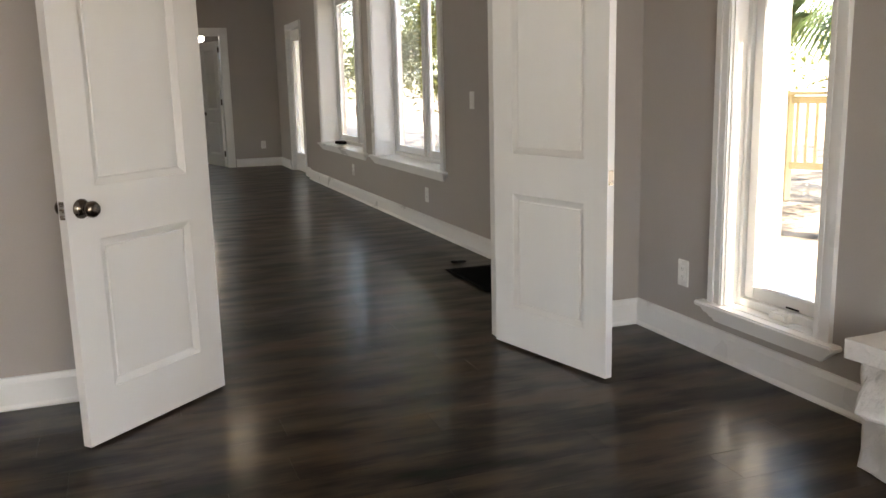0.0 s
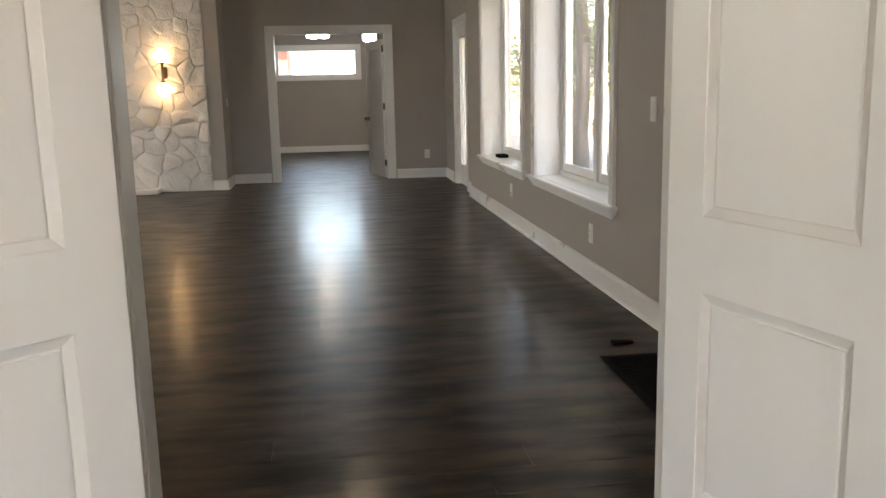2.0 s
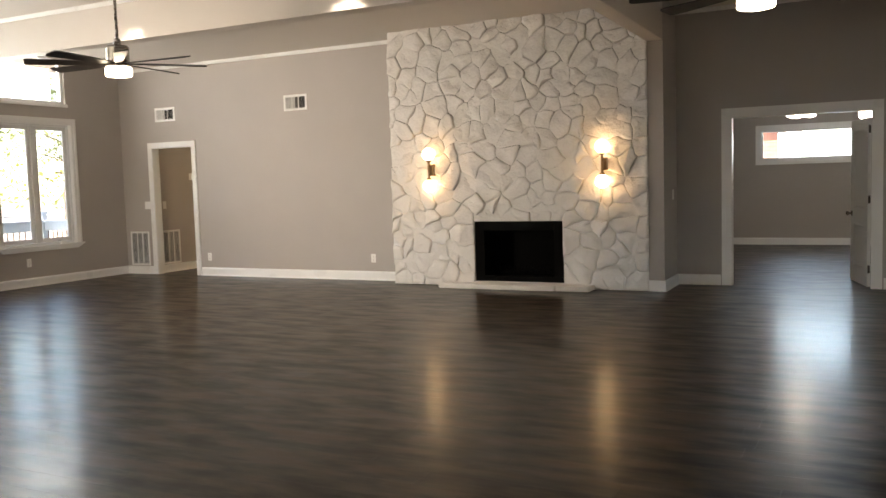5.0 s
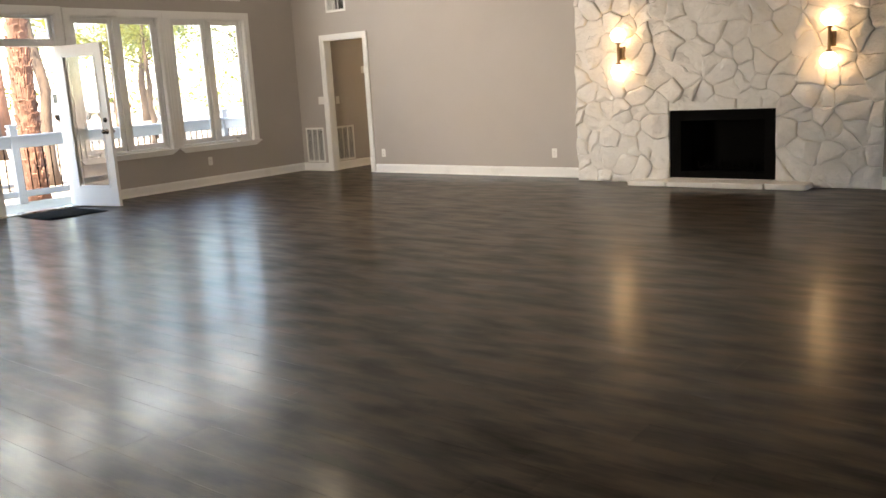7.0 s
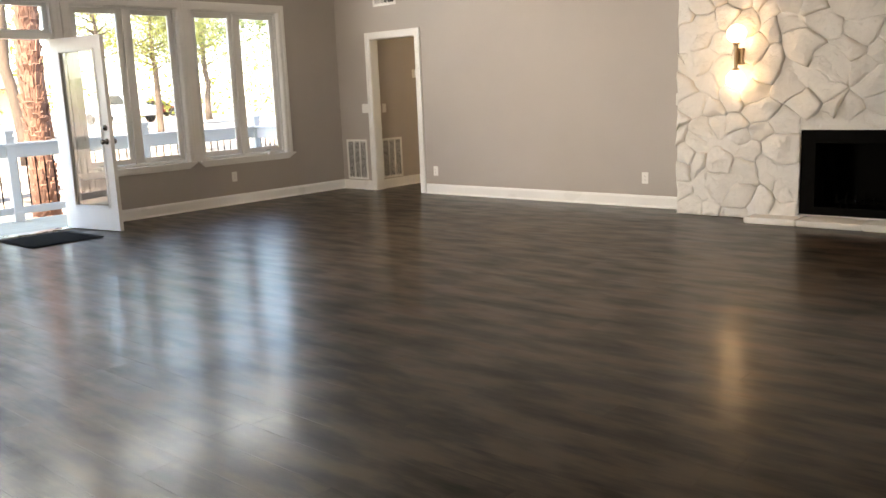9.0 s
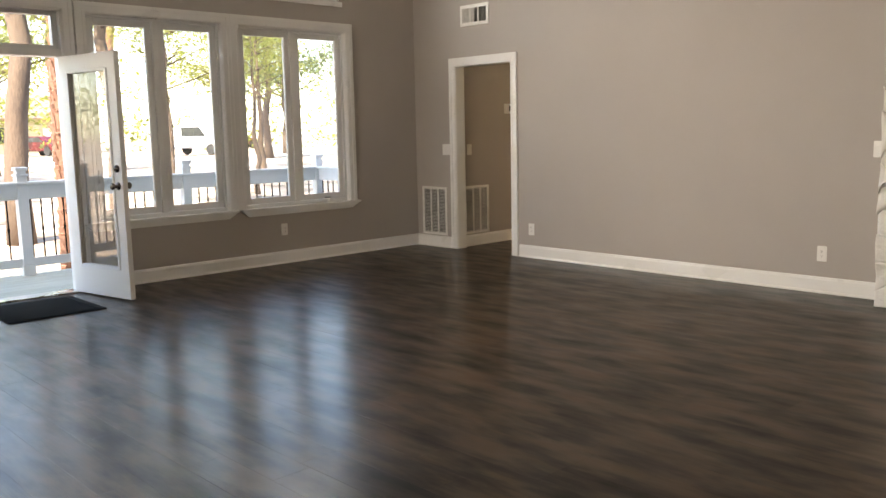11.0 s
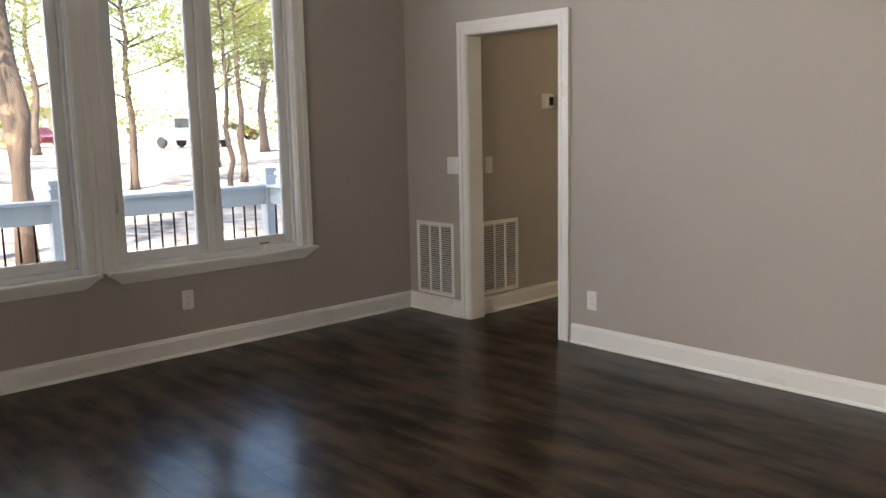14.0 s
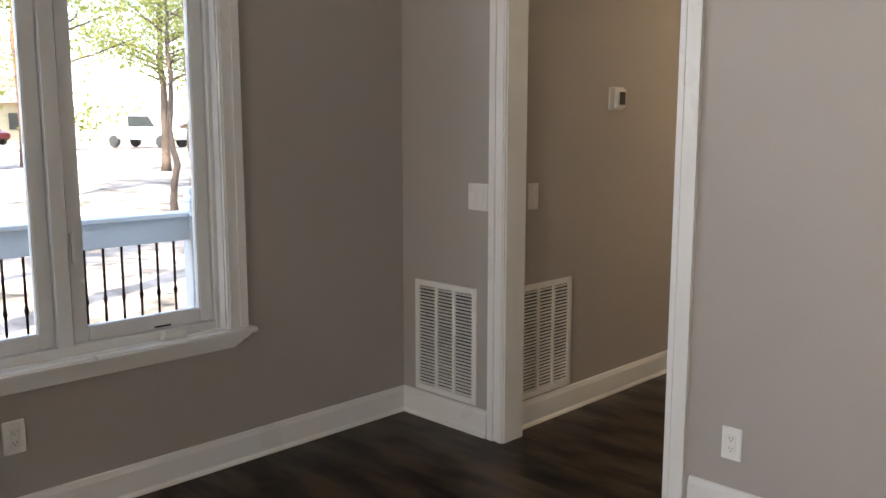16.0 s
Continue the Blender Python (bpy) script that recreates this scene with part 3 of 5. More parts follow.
    if crank:
        c = y1 - 0.24 if crank > 0 else y0 + 0.24
        bm = bmesh.new()
        prism(bm, [(c - 0.055, z0 + 0.001), (c + 0.055, z0 + 0.001), (c + 0.045, z0 + 0.035), (c - 0.045, z0 + 0.035)], 0, *X(-depth + 0.045, -depth + 0.085))
        bevel(bm, 0.006, 2)
        tube(bm, [Vector((face - sign * (depth - 0.075), c + 0.03, z0 + 0.03)), Vector((face - sign * (depth - 0.085), c - 0.01, z0 + 0.040)), Vector((face - sign * (depth - 0.085), c - 0.045, z0 + 0.038))], [0.007, 0.006, 0.008])
        part(w, "crank", bm, PLASTIC, local=False)
        bm = boxes((*X(-depth + 0.029, -depth + 0.031), c - 0.06, c + 0.01, z0 + 0.045, z0 + 0.052))
        part(w, "stay_slot", bm, DARK, local=False)
    return w


G_W, G_E = "casement windows in the gable wall", "deep casement windows in the long wall"
window_unit("window_1", *WB, LZ0, LZ1, XL, 1, 0.085, "white double casement window with a moulded sill", crank=1, group=G_W, horns=(-0.025, 0.022))
window_unit("window_2", *WA, LZ0, LZ1, XL, 1, 0.085, "white double casement window with a moulded sill", crank=-1, group=G_W, horns=(0.045, -0.020))
window_unit("window_5", *W2, WZ0, WZ1, XR, -1, 0.235, "white double casement window in a deep reveal", group=G_E)
window_unit("window_6", *W1, WZ0, WZ1, XR, -1, 0.235, "white double casement window in a deep reveal", group=G_E)
window_unit("window_7", NW[0], NW[1], NW[2], NW[3], XR, -1, 0.11, "tall narrow white casement window", lights=1, crank=-1, casing_w=0.08)


def upper_window(name, y0, y1):
    w = thing(name, (XL, (y0 + y1) / 2, UP0), "white-framed gable window under the sloping ceiling", "window", "gable windows", kind="structure")
    t0, t1 = roof_l(y0) - 0.11, roof_l(y1) - 0.11
    bm = bmesh.new()
    x0, x1 = XL - 0.11, XL - 0.04
    s = 0.045
    prism(bm, [(y0, UP0), (y1, UP0), (y1, UP0 + s), (y0, UP0 + s)], 0, x0, x1)
    prism(bm, [(y0, t0 - s), (y1, t1 - s), (y1, t1), (y0, t0)], 0, x0, x1)
    prism(bm, [(y0, UP0 + s), (y0 + s, UP0 + s), (y0 + s, t0 - s), (y0, t0 - s)], 0, x0, x1)
    prism(bm, [(y1 - s, UP0 + s), (y1, UP0 + s), (y1, t1 - s), (y1 - s, t1 - s)], 0, x0, x1)
    part(w, "frame", bm, VINYL, local=False)
    bm = bmesh.new()
    box(bm, XL - 0.002, XL + 0.02, y0 - 0.03, y1 + 0.03, UP0 - 0.045, UP0 + 0.004)
    bevel(bm, 0.004, 1)
    part(w, "sill", bm, TRIM, local=False)
    bm = bmesh.new()
    prism(bm, [(y0 + s - 0.005, UP0 + s - 0.005), (y1 - s + 0.005, UP0 + s - 0.005), (y1 - s + 0.005, t1 - s + 0.005), (y0 + s - 0.005, t0 - s + 0.005)], 0, XL - 0.078, XL - 0.073)
    part(w, "pane", bm, GLASS, local=False).visible_shadow = False


for i, (a, b) in enumerate(UPW):
    upper_window("window_%d" % (10 + i), a, b)

# high bedroom window
w = thing("window_8", ((HW[0] + HW[1]) / 2, 18.0, HW[2]), "wide short white window high in the bedroom wall", "window", kind="structure")
bm = bmesh.new()
for x0, x1, z0, z1 in ((HW[0] - 0.09, HW[0] + 0.01, HW[2] - 0.09, HW[3] + 0.09), (HW[1] - 0.01, HW[1] + 0.09, HW[2] - 0.09, HW[3] + 0.09), (HW[0] + 0.01, HW[1] - 0.01, HW[2] - 0.09, HW[2] + 0.01), (HW[0] + 0.01, HW[1] - 0.01, HW[3] - 0.01, HW[3] + 0.09)):
    box(bm, x0, x1, 17.982, 18.003, z0, z1)
part(w, "casing", bm, TRIM, local=False)
bm = bmesh.new()
for x0, x1, z0, z1 in ((HW[0], HW[0] + 0.04, HW[2], HW[3]), (HW[1] - 0.04, HW[1], HW[2], HW[3]), (HW[0] + 0.04, HW[1] - 0.04, HW[2], HW[2] + 0.04), (HW[0] + 0.04, HW[1] - 0.04, HW[3] - 0.04, HW[3])):
    box(bm, x0, x1, 18.03, 18.08, z0, z1)
part(w, "frame", bm, VINYL, local=False)
part(w, "pane", boxes((HW[0] + 0.03, HW[1] - 0.03, 18.05, 18.055, HW[2] + 0.03, HW[3] - 0.03)), GLASS, local=False).visible_shadow = False
# unseen window added round the south fill lamp
w = thing("window_16", (-4.9, YS0, SO[2]), "white window added out of view in the south wall to let in fill light", "window", kind="structure")
bm = boxes((SO[0], SO[1], YS0 + 0.03, YS0 + 0.09, SO[2], SO[2] + 0.06), (SO[0], SO[1], YS0 + 0.03, YS0 + 0.09, SO[3] - 0.06, SO[3]))
for k in range(3):
    x = SO[0] + (SO[1] - SO[0] - 0.07) * k / 2
    box(bm, x, x + 0.07, YS0 + 0.03, YS0 + 0.09, SO[2] + 0.06, SO[3] - 0.06)
part(w, "frame", bm, VINYL, local=False)
part(w, "pane", boxes((SO[0] + 0.05, SO[1] - 0.05, YS0 + 0.055, YS0 + 0.06, SO[2] + 0.05, SO[3] - 0.05)), GLASS, local=False).visible_shadow = False
# unseen back window, added to hold the entrance fill lamp
w = thing("window_9", ((SW[0] + SW[1]) / 2, -4.45, SW[2]), "wide plain white window added out of view in the entrance room for fill light", "window", kind="structure")
bm = bmesh.new()
for x0, x1, z0, z1 in ((SW[0], SW[0] + 0.06, SW[2], SW[3]), (SW[1] - 0.06, SW[1], SW[2], SW[3]), (SW[0] + 0.06, SW[1] - 0.06, SW[2], SW[2] + 0.06), (SW[0] + 0.06, SW[1] - 0.06, SW[3] - 0.06, SW[3]), (0.57, 0.63, SW[2] + 0.06, SW[3] - 0.06)):
    box(bm, x0, x1, -4.56, -4.50, z0, z1)
part(w, "frame", bm, VINYL, local=False)
part(w, "pane", boxes((SW[0] + 0.05, SW[1] - 0.05, -4.532, -4.528, SW[2] + 0.05, SW[3] - 0.05)), GLASS, local=False).visible_shadow = False


# ---- doors ----
def panel_slab(bm, w, h, t, panels):
    """A slab 0..w by 0..h, thick along y, with sunk moulded panels (u0, u1, z0, z1) on both faces, stacked in one column."""
    us = panels[0][:2]
    zs = [0] + [z for p in panels for z in p[2:]] + [h]
    for s in (-1, 1):
        def V(u, z, d):
            return bm.verts.new((u, s * (t / 2 - d), z))
        def quad(u0, u1, z0, z1, d=0.0):
            bm.faces.new([V(u0, z0, d), V(u1, z0, d), V(u1, z1, d), V(u0, z1, d)])
        quad(0, us[0], 0, h), quad(us[1], w, 0, h)
        for i in range(0, len(zs), 2):
            quad(us[0], us[1], zs[i], zs[i + 1])
        for u0, u1, z0, z1 in panels:
            loops = []
            for ins, d in ((0, 0), (0.0015, 0.0025), (0.024, 0.0115), (0.0255, 0.0150), (0.0300, 0.0150), (0.0315, 0.0090)):
                loops.append([V(u0 + ins, z0 + ins, d), V(u1 - ins, z0 + ins, d), V(u1 - ins, z1 - ins, d), V(u0 + ins, z1 - ins, d)])
            for a, b in zip(loops, loops[1:]):
                for k in range(4):
                    bm.faces.new((a[k], a[(k + 1) % 4], b[(k + 1) % 4], b[k]))
            bm.faces.new(loops[-1])
    for u in (0, w):
        bm.faces.new([bm.verts.new(p) for p in ((u, -t / 2, 0), (u, t / 2, 0), (u, t / 2, h), (u, -t / 2, h))])
    for z in (0, h):
        bm.faces.new([bm.verts.new(p) for p in ((0, -t / 2, z), (w, -t / 2, z), (w, t / 2, z), (0, t / 2, z))])
    bmesh.ops.remove_doubles(bm, verts=bm.verts, dist=0.0002)


def knob(owner, u, z, t, mat=KNOB, both=True):
    for s in ((-1, 1) if both else (-1,)):
        bm = bmesh.new()
        m = Matrix.Translation((u, s * t / 2, z)) @ Matrix.Rotation(-s * math.pi / 2, 4, 'X')
        lathe(bm, [(0.033, 0), (0.033, 0.004), (0.028, 0.009), (0.013, 0.012), (0.012, 0.030), (0.020, 0.036), (0.027, 0.046), (0.028, 0.056), (0.022, 0.066), (0.008, 0.070)], 28, m)
        part(owner, "knob", bm, mat, "dark pewter round knob", smooth=True)


def panel_door(name, base, rz, w, h, label, knob_at=None, plate=None, hinges=(), group="", mid=0.793):
    d = thing(name, base, label, "door", group, rz)
    bm = bmesh.new()
    t, st = 0.036, 0.128 * w / 0.70
    panel_slab(bm, w, h, t, [(st, w - st, 0.18, mid - 0.09), (st, w - st, mid + 0.09, h - 0.13)])
    part(d, "slab", bm, DOORW)
    if knob_at:
        knob(d, knob_at, 0.815, t)
    for u, z, m, hh in ([(plate, 0.815, NICKEL, 0.030)] if plate is not None else []) + [(u, z, KNOB, 0.045) for u, z in hinges]:
        e = 0.0 if u < w / 2 else w
        part(d, "latch_plate" if hh < 0.04 else "hinge", boxes((e - 0.0015, e + 0.0015, -0.012, 0.012, z - hh, z + hh)), m)
    return d


panel_door("double_door_leaf", (1.225, 1.452, 0.012), 180 + math.degrees(math.atan2(0.45, 0.498)), 0.67, 2.02, "white moulded two-panel door standing open, pewter knob", 0.67 - 0.06, 0.67, group="double doors")
panel_door("double_door_leaf", (2.523, 1.555, 0.012), math.degrees(math.atan2(-0.69, 0.171)), 0.71, 2.02, "white moulded two-panel door standing open, no knob", None, 0.71, group="double doors")
panel_door("bedroom_door", (2.462, YF + 0.10, 0.012), 104, 0.755, 1.93, "white moulded two-panel bedroom door standing open", 0.755 - 0.06, None, ((0.0, 0.2), (0.0, 1.0), (0.0, 1.8)))
panel_door("entrance_door", (XR + 0.07, ED[0] + 0.02, 0.01), 90, ED[1] - ED[0] - 0.04, 2.0, "closed white panelled outside door with dark knob", 0.86)


def glass_door(name, base, rz, w, h, label, group="", handle=True, t=0.044):
    d = thing(name, base, label, "glass door", group, rz)
    st, bot, top = 0.115, 0.235, 0.125
    bm = boxes((0, st, -t / 2, t / 2, 0, h), (w - st, w, -t / 2, t / 2, 0, h), (st, w - st, -t / 2, t / 2, 0, bot), (st, w - st, -t / 2, t / 2, h - top, h))
    part(d, "slab", bm, DOORW)
    bm = bmesh.new()
    for s in (-1, 1):
        y0, y1 = sorted((s * (t / 2 - 0.004), s * (t / 2 + 0.009)))
        m = 0.022
        box(bm, st - 0.006, st + m, y0, y1, bot, h - top), box(bm, w - st - m, w - st + 0.006, y0, y1, bot, h - top)
        box(bm, st + m, w - st - m, y0, y1, bot - 0.006, bot + m), box(bm, st + m, w - st - m, y0, y1, h - top - m, h - top + 0.006)
    bevel(bm, 0.004, 1)
    part(d, "glazing_bead", bm, TRIM)
    part(d, "pane", boxes((st, w - st, -0.003, 0.003, bot, h - top)), GLASS).visible_shadow = False
    if handle:
        knob(d, w - 0.06, 0.93, t)
        for s in (-1, 1):
            bm = bmesh.new()
            m = Matrix.Translation((w - 0.06, s * t / 2, 1.07)) @ Matrix.Rotation(-s * math.pi / 2, 4, 'X')
            lathe(bm, [(0.031, 0), (0.031, 0.006), (0.026, 0.016), (0.010, 0.018), (0.009, 0.030)], 24, m)
            part(d, "deadbolt", bm, KNOB, "dark pewter deadbolt", smooth=True)
    return d


# garden doors in the gable wall: one leaf open inwards, one shut, glass above
glass_door("garden_door_leaf", (XL - 0.03, 7.235, 0.012), 10.5, 0.80, 2.0, "white glazed garden door swung open into the room", "garden doors")
glass_door("garden_door_leaf", (XL - 0.085, 5.46, 0.012), 90, 0.88, 2.0, "white glazed garden door, shut", "garden doors", False)
w = thing("door_frame_6", (XL, 6.34, 0), "white painted frame of the garden doors with glass above", "door frame", kind="structure")
bm = bmesh.new()
casing(bm, FDR[0] + 0.01, FDR[1] - 0.01, FDR[2] - 0.01, XL, 0, 1, 0.085)
jamb(bm, FDR[0], FDR[1], FDR[2], XL - 0.17, XL + 0.004, 0, 0.03)
box(bm, XL - 0.15, XL - 0.01, FDR[0] + 0.03, FDR[1] - 0.03, 2.015, 2.075)
box(bm, XL - 0.15, XL - 0.03, 6.315, 6.375, 2.075, FDR[2] - 0.03)
part(w, "frame", bm, TRIM, local=False)
part(w, "threshold", boxes((XL - 0.17, XL + 0.01, FDR[0] + 0.03, FDR[1] - 0.03, -0.02, 0.012)), NICKEL, "worn metal threshold", local=False)
for a, b in ((5.46, 6.31), (6.38, 7.23)):
    part(w, "pane", boxes((XL - 0.09, XL - 0.085, a, b, 2.07, 2.40)), GLASS, local=False).visible_shadow = False
    bm = boxes((XL - 0.115, XL - 0.06, a - 0.01, a + 0.035, 2.075, 2.39), (XL - 0.115, XL - 0.06, b - 0.035, b + 0.01, 2.075, 2.39), (XL - 0.115, XL - 0.06, a + 0.035, b - 0.035, 2.075, 2.11), (XL - 0.115, XL - 0.06, a + 0.035, b - 0.035, 2.355, 2.39))
    part(w, "sash", bm, VINYL, local=False)
# glazed side door
glass_door("side_door", (XJ + 0.06, GD[0] + 0.02, 0.012), 90, GD[1] - GD[0] - 0.04, 2.0, "white outside door with one tall pane, shut", handle=False)

# ---- fireplace ----
def clip_poly(poly, p, n):
    """The part of a 2D polygon on the side of the line through p that n points away from."""
    out = []
    for i, a in enumerate(poly):
        b = poly[(i + 1) % len(poly)]
        da, db = (a - p).dot(n), (b - p).dot(n)
        if da <= 0:
            out.append(a)
        if (da < 0 < db) or (db < 0 < da):
            out.append(a + (b - a) * (da / (da - db)))
    return out


def warp(p):
    """Bends the joint lines; the same for both stones of a joint."""
    v = Vector((p.x * 2.7, p.y * 2.7, 0.7))
    w = Vector((p.x * 9.0, p.y * 9.0, 4.2))
    return p + Vector((noise.noise(v), noise.noise(v + Vector((17, 5, 3))))) * 0.11 + Vector((noise.noise(w), noise.noise(w + Vector((7, 15, 9))))) * 0.022


def stone_mesh(poly, depth, rng, limits=None):
    """A rough stone: a wavy outline, a steep shoulder and an uneven, tilted or ridged face, looking along -y."""
    pts = []
    for i, a in enumerate(poly):
        b = poly[(i + 1) % len(poly)]
        k = max(2, min(7, int((b - a).length / 0.05)))
        for j in range(k):
            p = a + (b - a) * (j / k)
            if limits:
                q = warp(p)
                for lo, hi in limits:                   # straight where the stone ends at a frame
                    if abs(p[lo] - hi) < 0.002:
                        q[lo] = p[lo]
                p = q
            pts.append(p)
    c = sum(pts, Vector((0, 0))) / len(pts)
    n = len(pts)
    seed = Vector((rng.random() * 50, rng.random() * 50, rng.random() * 50))
    tilt = Vector((rng.uniform(-0.15, 0.15), rng.uniform(-0.17, 0.13)))
    fold_a, fold = rng.uniform(0, math.pi), rng.choice((0, 0, 0.05, 0.1, 0.18))
    fd = Vector((math.cos(fold_a), math.sin(fold_a)))

    def lift(q):
        r = q - c
        return tilt.dot(r) - fold * abs(fd.dot(r)) + 0.030 * noise.noise(Vector((q.x * 6, q.y * 6, 3)) + seed) + 0.018 * noise.noise(Vector((q.x * 17, q.y * 17, 9)) + seed)
    bm = bmesh.new()
    loops = []
    for shrink, d, s in ((0.0, -0.012, 0), (0.001, 0.62, 0), (0.004, 0.84, 0), (0.011, 0.95, 0), (0.022, 0.99, 0), (0.0, 1.01, 0.68), (0.0, 1.02, 0.36)):
        loop = []
        for p in pts:
            r = p - c
            q = c + r * s if s else p - r.normalized() * min(shrink, r.length * 0.4)
            dd = max(depth * d + lift(q) * min(d, 1), 0.006) if d > 0 else d
            loop.append(bm.verts.new((q.x, -dd, q.y)))
        loops.append(loop)
    for a, b in zip(loops, loops[1:]):
        for i in range(n):
            bm.faces.new((a[i], a[(i + 1) % n], b[(i + 1) % n], b[i]))
    for i in range(n):
        bm.edges.get((loops[4][i], loops[4][(i + 1) % n])).smooth = fold < 0.15
    mid = bm.verts.new((c.x, -(depth * 1.02 + lift(c)), c.y))
    for i in range(n):
        bm.faces.new((loops[-1][i], loops[-1][(i + 1) % n], mid))
    return bm


def lay_stones(owner, x0, x1, z0, z1, hole, size, y, seed, tall=1.0):
    rng = random.Random(seed)
    seeds, tries = [], 0
    while tries < 9000:
        tries += 1
        p = Vector((rng.uniform(x0, x1), rng.uniform(z0, z1)))
        if hole and hole[0] - 0.07 < p.x < hole[1] + 0.07 and hole[2] - 0.07 < p.y < hole[3] + 0.07:
            continue
        gap = size * rng.choice((0.42, 0.6, 0.85, 1.1, 1.45))
        if all(math.hypot(p.x - q.x, (p.y - q.y) * tall) > gap for q in seeds):
            seeds.append(p)
    for s in seeds:
        poly = [Vector(v) for v in ((x0, z0), (x1, z0), (x1, z1), (x0, z1))]
        for q in seeds:
            if q is not s and (q - s).length < 1.6:
                poly = clip_poly(poly, (s + q) / 2, (q - s).normalized())
        if hole:
            sides = [(s.x - hole[1], (hole[1], s.y), (-1, 0)), (hole[0] - s.x, (hole[0], s.y), (1, 0)), (s.y - hole[3], (s.x, hole[3]), (0, -1)), (hole[2] - s.y, (s.x, hole[2]), (0, 1))]
            near = [v for v in poly if hole[0] - 0.001 < v.x < hole[1] + 0.001 and hole[2] - 0.001 < v.y < hole[3] + 0.001]
            _, pt, nn = max(sides)
            lo, hi = min(v.x for v in poly), max(v.x for v in poly)
            if near or (lo < hole[1] and hi > hole[0] and min(v.y for v in poly) < hole[3]):
                poly = clip_poly(poly, Vector(pt), Vector(nn))
        if len(poly) < 3:
            continue
        ob = new("stone", finish("stone", stone_mesh(poly, rng.uniform(0.056, 0.100), rng, [(0, x0), (0, x1), (1, z0), (1, z1)] + ([(0, hole[0]), (0, hole[1]), (1, hole[3])] if hole else [])), STONE, True))
        ob.parent = owner
        ob.matrix_parent_inverse = owner.matrix_basis.inverted()
        ob.matrix_basis = pose(0, y, 0)


lay_stones(chimney, XST0, XST1, 0.0, 3.62, (FX0, FX1, -0.1, FZ1), 0.385, YSTONE + 0.004, 11, 1.05)
# painted mortar that fills the joints unevenly
bm = bmesh.new()
mx = [XST0 + 0.01 + (FX0 - XST0 - 0.01) * i / 24 for i in range(24)] + [FX0 + (FX1 - FX0) * i / 24 for i in range(24)] + [FX1 + (XST1 - 0.01 - FX1) * i / 20 for i in range(21)]
mz = [FZ1 * i / 16 for i in range(16)] + [FZ1 + (3.6 - FZ1) * i / 54 for i in range(55)]


def mortar(x, z):
    v = Vector((x, z, 2.0))
    return YSTONE - 0.047 + 0.024 * noise.noise(v * 2.2) + 0.012 * noise.noise(v * 8) + 0.004 * noise.noise(v * 25)


grid = [[bm.verts.new((x, mortar(x, z), z)) for z in mz] for x in mx]
for i in range(len(mx) - 1):
    for j in range(len(mz) - 1):
        if not (mx[i] > FX0 - 0.01 and mx[i + 1] < FX1 + 0.01 and mz[j + 1] < FZ1 + 0.01):
            bm.faces.new((grid[i][j], grid[i + 1][j], grid[i + 1][j + 1], grid[i][j + 1]))
bmesh.ops.delete(bm, geom=[v for v in bm.verts if not v.link_faces], context='VERTS')
mo = new("mortar", finish("mortar", bm, STONE, True))
mo.parent = chimney
mo.matrix_parent_inverse = chimney.matrix_basis.inverted()

hearth = thing("hearth", (-1.5, 10.86, 0), "low white painted stone hearth slab on the floor", "hearth")
rngh = random.Random(4)
cuts = [-2.49, -2.02, -1.47, -0.93, -0.50]
for a, b in zip(cuts, cuts[1:]):
    bm = boxes((a + 0.002, b - 0.002, 10.64 + rngh.uniform(0, 0.03), 10.99, 0.0, 0.058 + rngh.uniform(-0.006, 0.006)))
    bmesh.ops.subdivide_edges(bm, edges=bm.edges, cuts=4, use_grid_fill=True)
    for v in bm.verts:
        v.co += Vector((0, 0.018, 0.006)) * noise.noise(v.co * 9) * (1 if v.co.z > 0.01 else 0.5)
    bevel(bm, 0.008, 2, 1.0)
    part(hearth, "slab", bm, STONE, local=False, smooth=False)

fb = thing("firebox", (-1.49, 11.3, FZ0), "black metal firebox with an empty grate", "fireplace")
bm = boxes((FX0, FX0 + 0.015, 11.0, 11.60, FZ0, FZ1), (FX1 - 0.015, FX1, 11.0, 11.60, FZ0, FZ1), (FX0 + 0.015, FX1 - 0.015, 11.585, 11.60, FZ0, FZ1), (FX0 + 0.015, FX1 - 0.015, 11.0, 11.585, FZ0, FZ0 + 0.015), (FX0 + 0.015, FX1 - 0.015, 11.0, 11.585, FZ1 - 0.015, FZ1))
part(fb, "liner", bm, IRON, local=False)
bm = boxes((FX0, FX0 + 0.13, 10.975, 10.998, FZ0, FZ1), (FX1 - 0.13, FX1, 10.975, 10.998, FZ0, FZ1), (FX0 + 0.13, FX1 - 0.13, 10.975, 10.998, FZ1 - 0.12, FZ1), (FX0 + 0.13, FX1 - 0.13, 10.975, 10.998, FZ0, FZ0 + 0.075))
bevel(bm, 0.003, 1)
part(fb, "surround", bm, IRON, local=False)
bm = bmesh.new()
for k in range(9):
    x = -1.82 + k * 0.08
    tube(bm, [Vector((x, 11.12, FZ0 + 0.17)), Vector((x, 11.14, FZ0 + 0.10)), Vector((x, 11.42, FZ0 + 0.10)), Vector((x, 11.45, FZ0 + 0.16))], [0.008] * 4, 6)
for yy in (11.2, 11.38):
    tube(bm, [Vector((-1.86, yy, FZ0 + 0.095)), Vector((-1.14, yy, FZ0 + 0.095))], [0.009] * 2, 6)
for x in (-1.8, -1.2):
    for yy in (11.2, 11.38):
        tube(bm, [Vector((x, yy, FZ0 + 0.095)), Vector((x, yy, FZ0 + 0.015))], [0.009] * 2, 6)
part(fb, "grate", bm, IRON, local=False)


